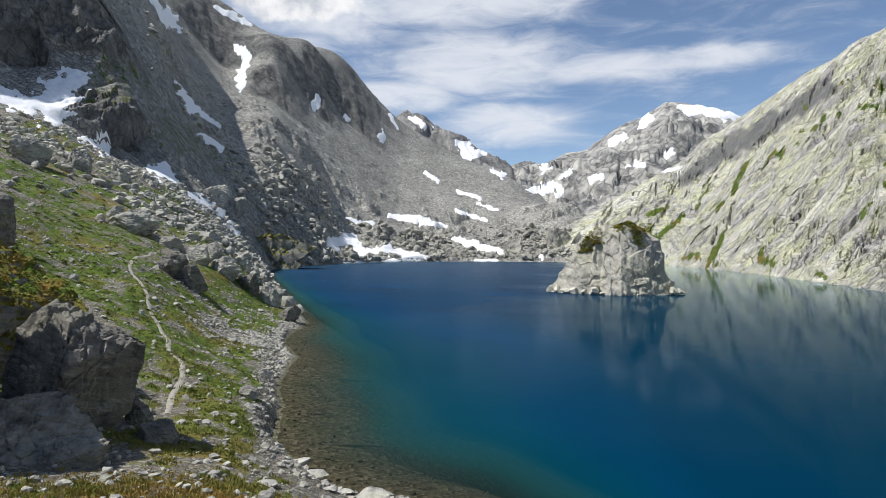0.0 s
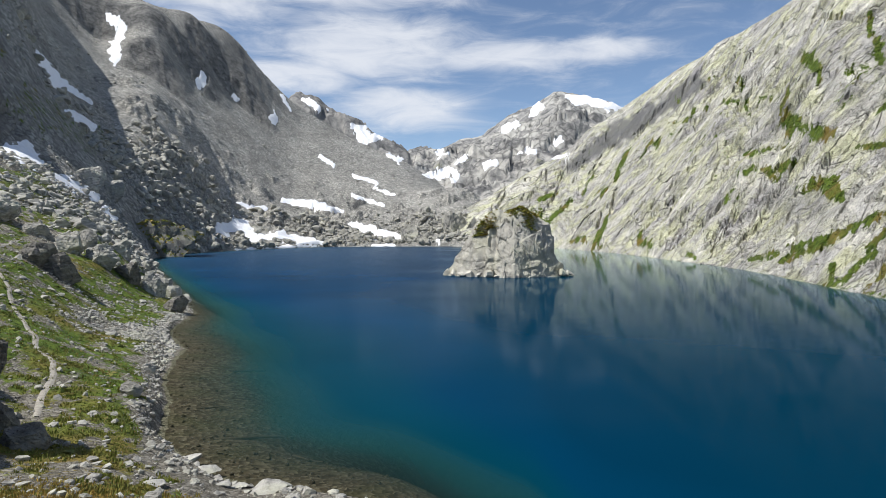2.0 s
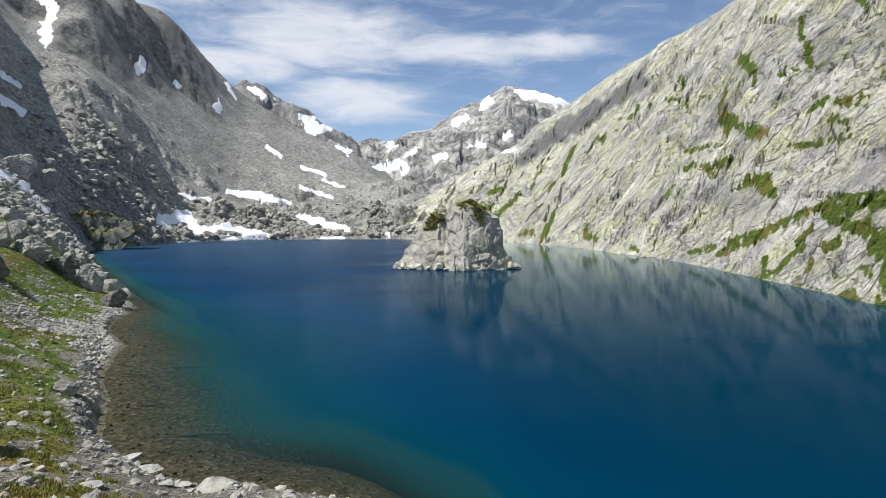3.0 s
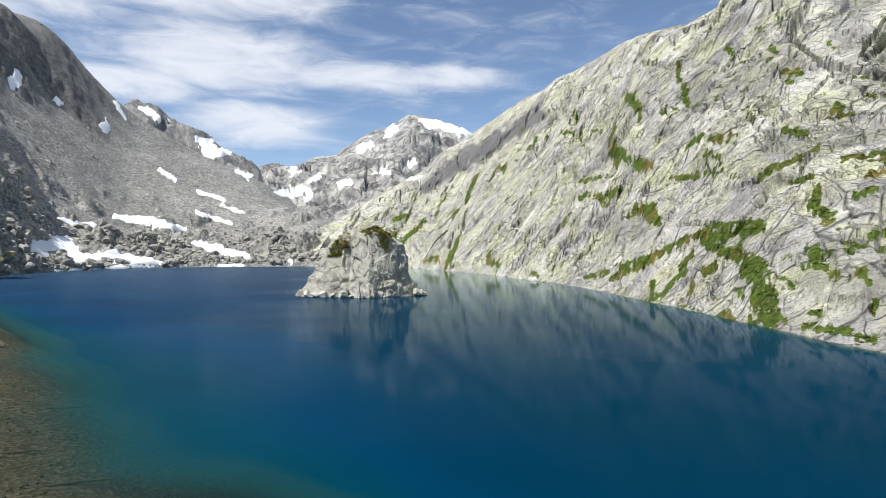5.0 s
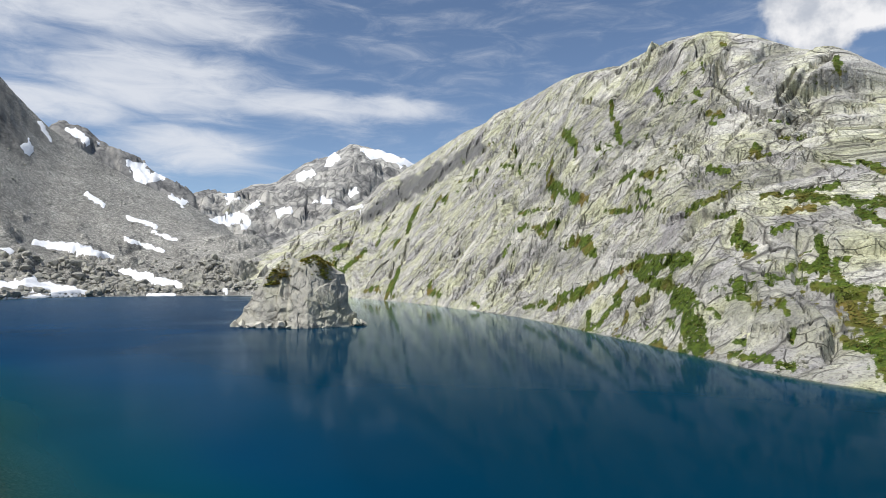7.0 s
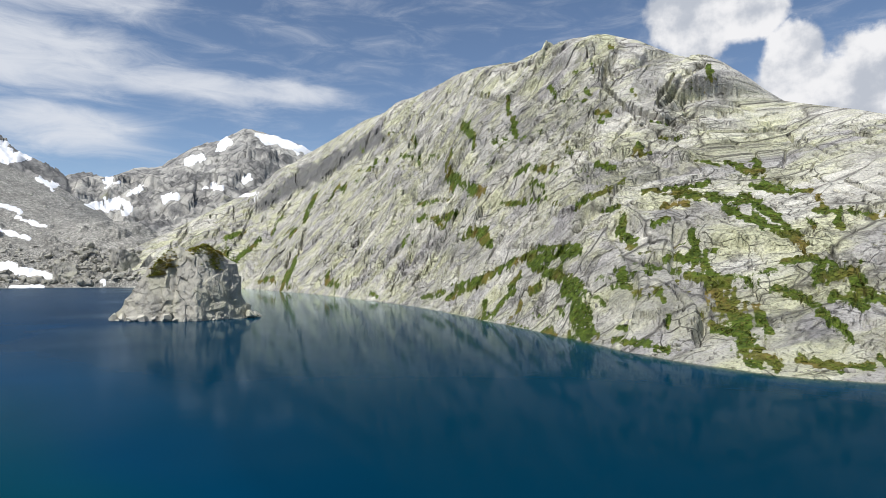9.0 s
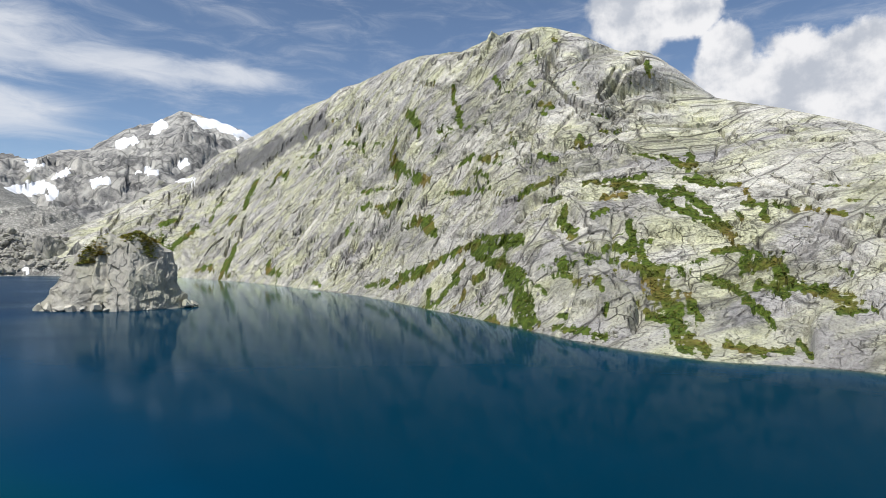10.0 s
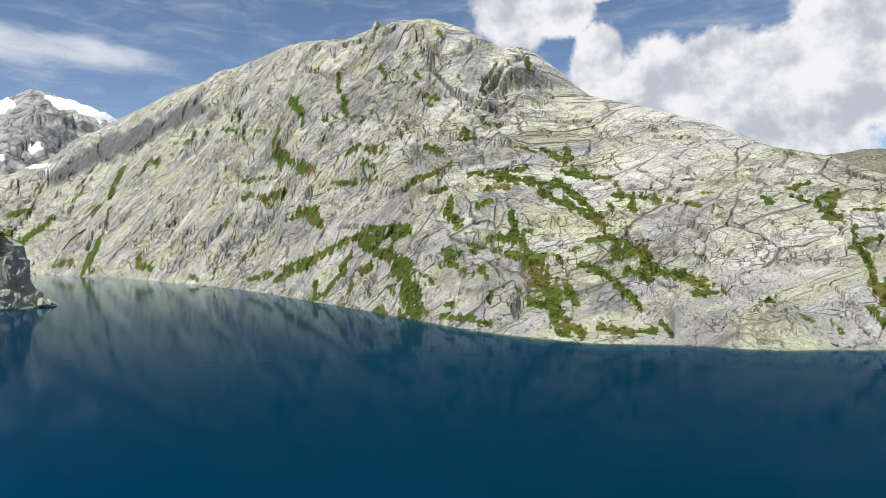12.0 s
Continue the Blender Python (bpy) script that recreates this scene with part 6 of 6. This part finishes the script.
crag = dict(level=6, strata=0.025, rough=0.06, low=0.6, high=0.98)
mossed(outcrop("rock_outcrop", 38.0, 46.0, 7.2, (7.2, 7.0, 7.6), DARKSTONE, "dark crag with a sloping turf top above the bank", "rock", 702, lean=4, tilt=(0.5, 0.1, 1), cuts=24, shelf=(0.3, -0.36, 0.86, 0.62), **crag), 0.3, 703, (0.08, 0.17))
mossed(outcrop("rock_outcrop", 33.4, 44.0, 4.2, (4.8, 5.2, 5.4), DARKSTONE, "dark sloping crag with turf on top", "rock", 705, lean=12, tilt=(0.6, 0.1, 1), cuts=30, shelf=(0.4, -0.35, 0.85, 0.5), **crag), 0.3, 706, (0.07, 0.14))
outcrop("rock_outcrop", 31.9, 35.5, 5.5, (3.4, 3.4, 5.6), DARKSTONE, "dark layered rock face, steep and overhanging", "rock", 711, lean=20, tilt=(0.9, 0.2, 0.8), cuts=12, level=6, strata=0.03, rough=0.03, low=0.6, high=0.95, shelf=(0.5, -0.8, -0.22, 0.5))
# this one stands outside the view, added only to throw shade on the bank
outcrop("rock_outcrop", 43.6, 34.5, 6.0, (4.0, 6.5, 17.0), DARKSTONE, "tall dark crag that shades the bank", "rock", 733, level=5, cuts=24, rough=0.06, low=0.6, high=0.97)
outcrop("rock_outcrop", 34.9, 31.6, 4.0, (3.6, 2.6, 3.3), DARKSTONE, "rough grey rock leaning on a larger one", "rock", 723, lean=-20, tilt=(-0.4, 0.2, 1), cuts=30, shelf=(0.5, -0.5, 0.7, 0.55), **crag)
outcrop("rock_outcrop", 32.0, 30.0, 3.7, (2.0, 1.7, 1.7), DARKSTONE, "rough grey block at the foot of the crag", "rock", 727, lean=-10, tilt=(-0.4, 0.2, 1), cuts=30, **crag)
outcrop("rock_outcrop", 36.6, 62.0, 15.0, (2.2, 2.2, 2.7), DARKSTONE, "dark boulder on the edge of the slope", "rock", 731, level=5, cuts=14)
mossed(outcrop("rock_outcrop", 15.4, 420.0, 6.0, (29, 24, 31), KNOBSTONE, "dark rock knob rising by the far shore", "rock", 741, level=6, lean=-10, cuts=22, low=0.42, high=0.9, rough=0.07, shelf=(-0.3, -0.3, 0.85, 0.62)), 0.03, 743, (0.6, 1.6))
for bearing, r, half, seed in ((-10.7, 716, (20, 16, 33), 751), (-12.2, 708, (9, 9, 24), 757), (-6.6, 722, (17, 14, 24), 761), (-2.6, 728, (12, 12, 17), 769), (-8.6, 712, (10, 10, 16), 773),
                               (-9.6, 705, (7, 7, 12), 777), (-11.4, 700, (8, 7, 14), 779), (-4.8, 716, (9, 8, 13), 781), (0.6, 722, (8, 8, 11), 783), (-7.4, 708, (7, 6, 10), 787)):
    outcrop("rock_outcrop", bearing, r, half[2] * 0.4, half, HUMPSTONE, "grey broken rock hump behind the far shore", "rock", seed, "humps by the far shore", level=5, rough=0.13, cuts=18, low=0.38, high=0.9, lean=(seed * 31) % 40 - 20)

for bearing, rise, wide, tall, mat, label, seed in (
        (27.1, 1.33, 4.6, 1.9, STONE, "broad pale boulder with a flat top in turf", 801),
        (24.3, 0.0, 2.7, 1.2, STONE, "pale rounded boulder lying in turf", 802),
        (22.0, -1.36, 2.5, 2.0, STONE, "pale square boulder above the rocky bank", 803),
        (20.5, 4.0, 3.2, 2.0, GREYSTONE, "grey split boulder beside a snow patch", 804),
        (19.0, 3.2, 2.2, 1.6, GREYSTONE, "grey boulder beside a snow patch", 824),
        (34.3, 6.5, 4.0, 2.6, GREYSTONE, "large grey block in the boulder slope", 805),
        (31.0, 6.3, 2.8, 1.9, GREYSTONE, "large grey block in the boulder slope", 806),
        (28.2, 5.6, 2.1, 1.2, GREYSTONE, "grey block at the edge of the slope", 807),
        (24.3, -2.2, 3.1, 1.9, DARKSTONE, "dark rock step in the bank", 808),
        (22.5, -3.7, 2.8, 2.4, DARKSTONE, "dark rock step in the bank", 809),
        (19.7, -2.5, 3.3, 2.0, GREYSTONE, "grey rock step with turf above", 810),
        (17.8, -3.8, 2.9, 2.0, DARKSTONE, "dark rock step in the bank", 811),
        (15.9, -5.0, 2.8, 1.8, GREYSTONE, "grey rock at the water's edge", 812),
        (14.2, -6.6, 2.6, 1.5, DARKSTONE, "dark rock jutting into the lake", 813),
        (18.3, -1.6, 2.4, 1.5, GREYSTONE, "grey rock step with turf above", 814),
        (20.7, -1.2, 2.3, 1.5, GREYSTONE, "grey rock step with turf above", 815),
        (26.6, -14.6, 2.6, 2.6, DARKSTONE, "dark fallen slab leaning in shade", 816),
        (24.8, -16.2, 4.2, 2.2, DARKSTONE, "long dark fallen slab lying in shade", 817),
        (17.7, -13.3, 1.9, 1.2, STONE, "pale flat boulder near the shore", 818)):
    boulder(bearing, rise, wide, tall, mat, label, seed)
for bearing, rise, wide, tall, seed in ((13.3, -19.5, 3.0, 1.1, 821), (11.7, -20.5, 3.0, 0.7, 822), (6.2, -22.6, 5.6, 1.3, 823), (9.0, -22.0, 1.8, 0.8, 825), (10.4, -22.2, 1.4, 0.6, 826)):
    x, y = spot(bearing, EYE_Z / math.tan(radians(-rise)))
    r, half_w = math.hypot(x, y), radians(wide) * math.hypot(x, y) / 2
    outcrop("flat_stone", bearing, r, max(float(ground_z(x, y)), -0.05) + 0.12, (half_w, half_w * 0.75, radians(tall) * r * 0.45), STONE, "pale flat stone lying at the water's edge", "stone", seed,
            "flat stones by the water", level=4, low=0.35, cuts=14, rough=0.04)

# single stones along the shore
SHORE_SHAPES = [mesh_of("shore_stone", stone(3, 900 + k, 22, 0.35, 0.93, 0.04)[0] * (1, 0.8, 0.55), BALLS[3][1], STONE) for k in range(10)]
for k, (x, y, z) in enumerate(scattered(near_bank * smooth(-2.4, -0.2, SD) * (B > 0) * (R_ < 120), 150, 901)):
    rng = np.random.RandomState(920 + k)
    s = 0.16 + 0.42 * rng.uniform() ** 2
    ob = new("shore_stone", SHORE_SHAPES[k % 10])
    ob.matrix_world = pose(x, y, z + s * 0.2, rng.uniform(-15, 15), rng.uniform(-15, 15), rng.uniform(0, 360)) @ Matrix.Diagonal((s, s, s, 1))
    tagged(ob, "pale angular stone at the water's edge", "stone", "stones at the water's edge", "thing")

# boulders that lie about the bank
places = scattered(near_bank * smooth(285, 60, R_) * (B < 38), 120, 840)
for k, (x, y, z) in enumerate(places):
    rng = np.random.RandomState(850 + k)
    s = rng.uniform(0.2, 0.75)
    half = s * rng.uniform(0.7, 1.25, 3) * (1, 1, 0.7)
    ob = new("boulder", mesh_of("boulder", stone(3, 860 + k, 14, 0.45, 0.9, 0.04)[0] * half, BALLS[3][1], GREYSTONE if k % 3 else STONE))
    ob.matrix_world = pose(x, y, z + half[2] * 0.35, rng.uniform(-12, 12), rng.uniform(-12, 12), rng.uniform(0, 360))
    tagged(ob, "pale grey angular boulder in the turf" if k % 3 == 0 else "grey angular boulder in the turf", "boulder", "boulders in the turf", "thing")


# ---- the footpath ----
def build_path():
    marks = [(24.97, -0.24), (26.91, -0.96), (27.42, -1.67), (26.48, -2.87), (25.95, -4.08), (25.82, -5.28), (25.15, -6.5), (24.27, -7.74), (24.26, -8.7), (23.13, -9.96), (23.13, -11.15), (24.01, -12.48),
             (24.36, -14.06)]
    line = np.array([on_ground(*m)[:2] for m in marks])
    t = np.linspace(0, len(line) - 1, 220)
    x, y = np.interp(t, np.arange(len(line)), line[:, 0]), np.interp(t, np.arange(len(line)), line[:, 1])
    ker = np.ones(9) / 9
    x[4:-4], y[4:-4] = np.convolve(x, ker, "valid"), np.convolve(y, ker, "valid")
    tx, ty = np.gradient(x), np.gradient(y)
    ln = np.hypot(tx, ty)
    co = []
    for k, side in enumerate((-1, -0.4, 0.4, 1)):
        w = 0.26 + 0.1 * vnoise(t * 1.3, t * 0 + k, 881)
        px, py = x - ty / ln * side * w, y + tx / ln * side * w
        co.append(np.stack([px, py, ground_z(px, py) + (0.05 if abs(side) < 1 else -0.03)], 1))
    co = np.stack(co, 1)
    n = len(t)
    i, j = np.meshgrid(np.arange(n - 1), np.arange(3), indexing="ij")
    quads = np.stack([i * 4 + j, i * 4 + j + 1, (i + 1) * 4 + j + 1, (i + 1) * 4 + j], -1).reshape(-1, 4)
    tagged(new("footpath", mesh_of("footpath", co.reshape(-1, 3), quads, trodden, True)), "narrow trodden earth path winding over the bank", "path", kind="structure")


build_path()


# ---- sunken wood ----
def log(bearing, r, length, thick, yaw, seed, label):
    rng = np.random.RandomState(seed)
    n, m = 14, 7
    s = np.linspace(0, 1, n)[:, None]
    a = np.linspace(0, 2 * math.pi, m, endpoint=False)[None]
    rad = thick * (1 - 0.5 * s) * (1 + 0.2 * rng.normal(size=(n, m)) * 0.4)
    px = (s - 0.5) * length + 0 * a
    py = np.sin(s * 4 + seed) * length * 0.04 + rad * np.cos(a)
    pz = rad * np.sin(a)
    co = np.stack([px, py, pz], -1).reshape(-1, 3)
    i, j = np.meshgrid(np.arange(n - 1), np.arange(m), indexing="ij")
    k = (j + 1) % m
    quads = np.stack([i * m + j, (i + 1) * m + j, (i + 1) * m + k, i * m + k], -1).reshape(-1, 4)
    x, y = spot(bearing, r)
    ob = new("sunken_log", mesh_of("sunken_log", co, quads, driftwood, True))
    ob.matrix_world = pose(x, y, float(ground_z(x, y)) + thick * 0.8, 0, 4, yaw)
    tagged(ob, label, "log", "sunken wood", "thing")


log(11.8, 50.5, 2.6, 0.1, 12, 3, "dark waterlogged branch on the lake bed")
log(8.3, 43.0, 5.0, 0.16, 8, 5, "dark waterlogged trunk on the lake bed")
log(8.8, 66.0, 5.0, 0.2, 20, 7, "dark waterlogged trunk on the lake bed")
log(3.0, 39.0, 2.2, 0.1, -30, 9, "dark waterlogged branch on the lake bed")
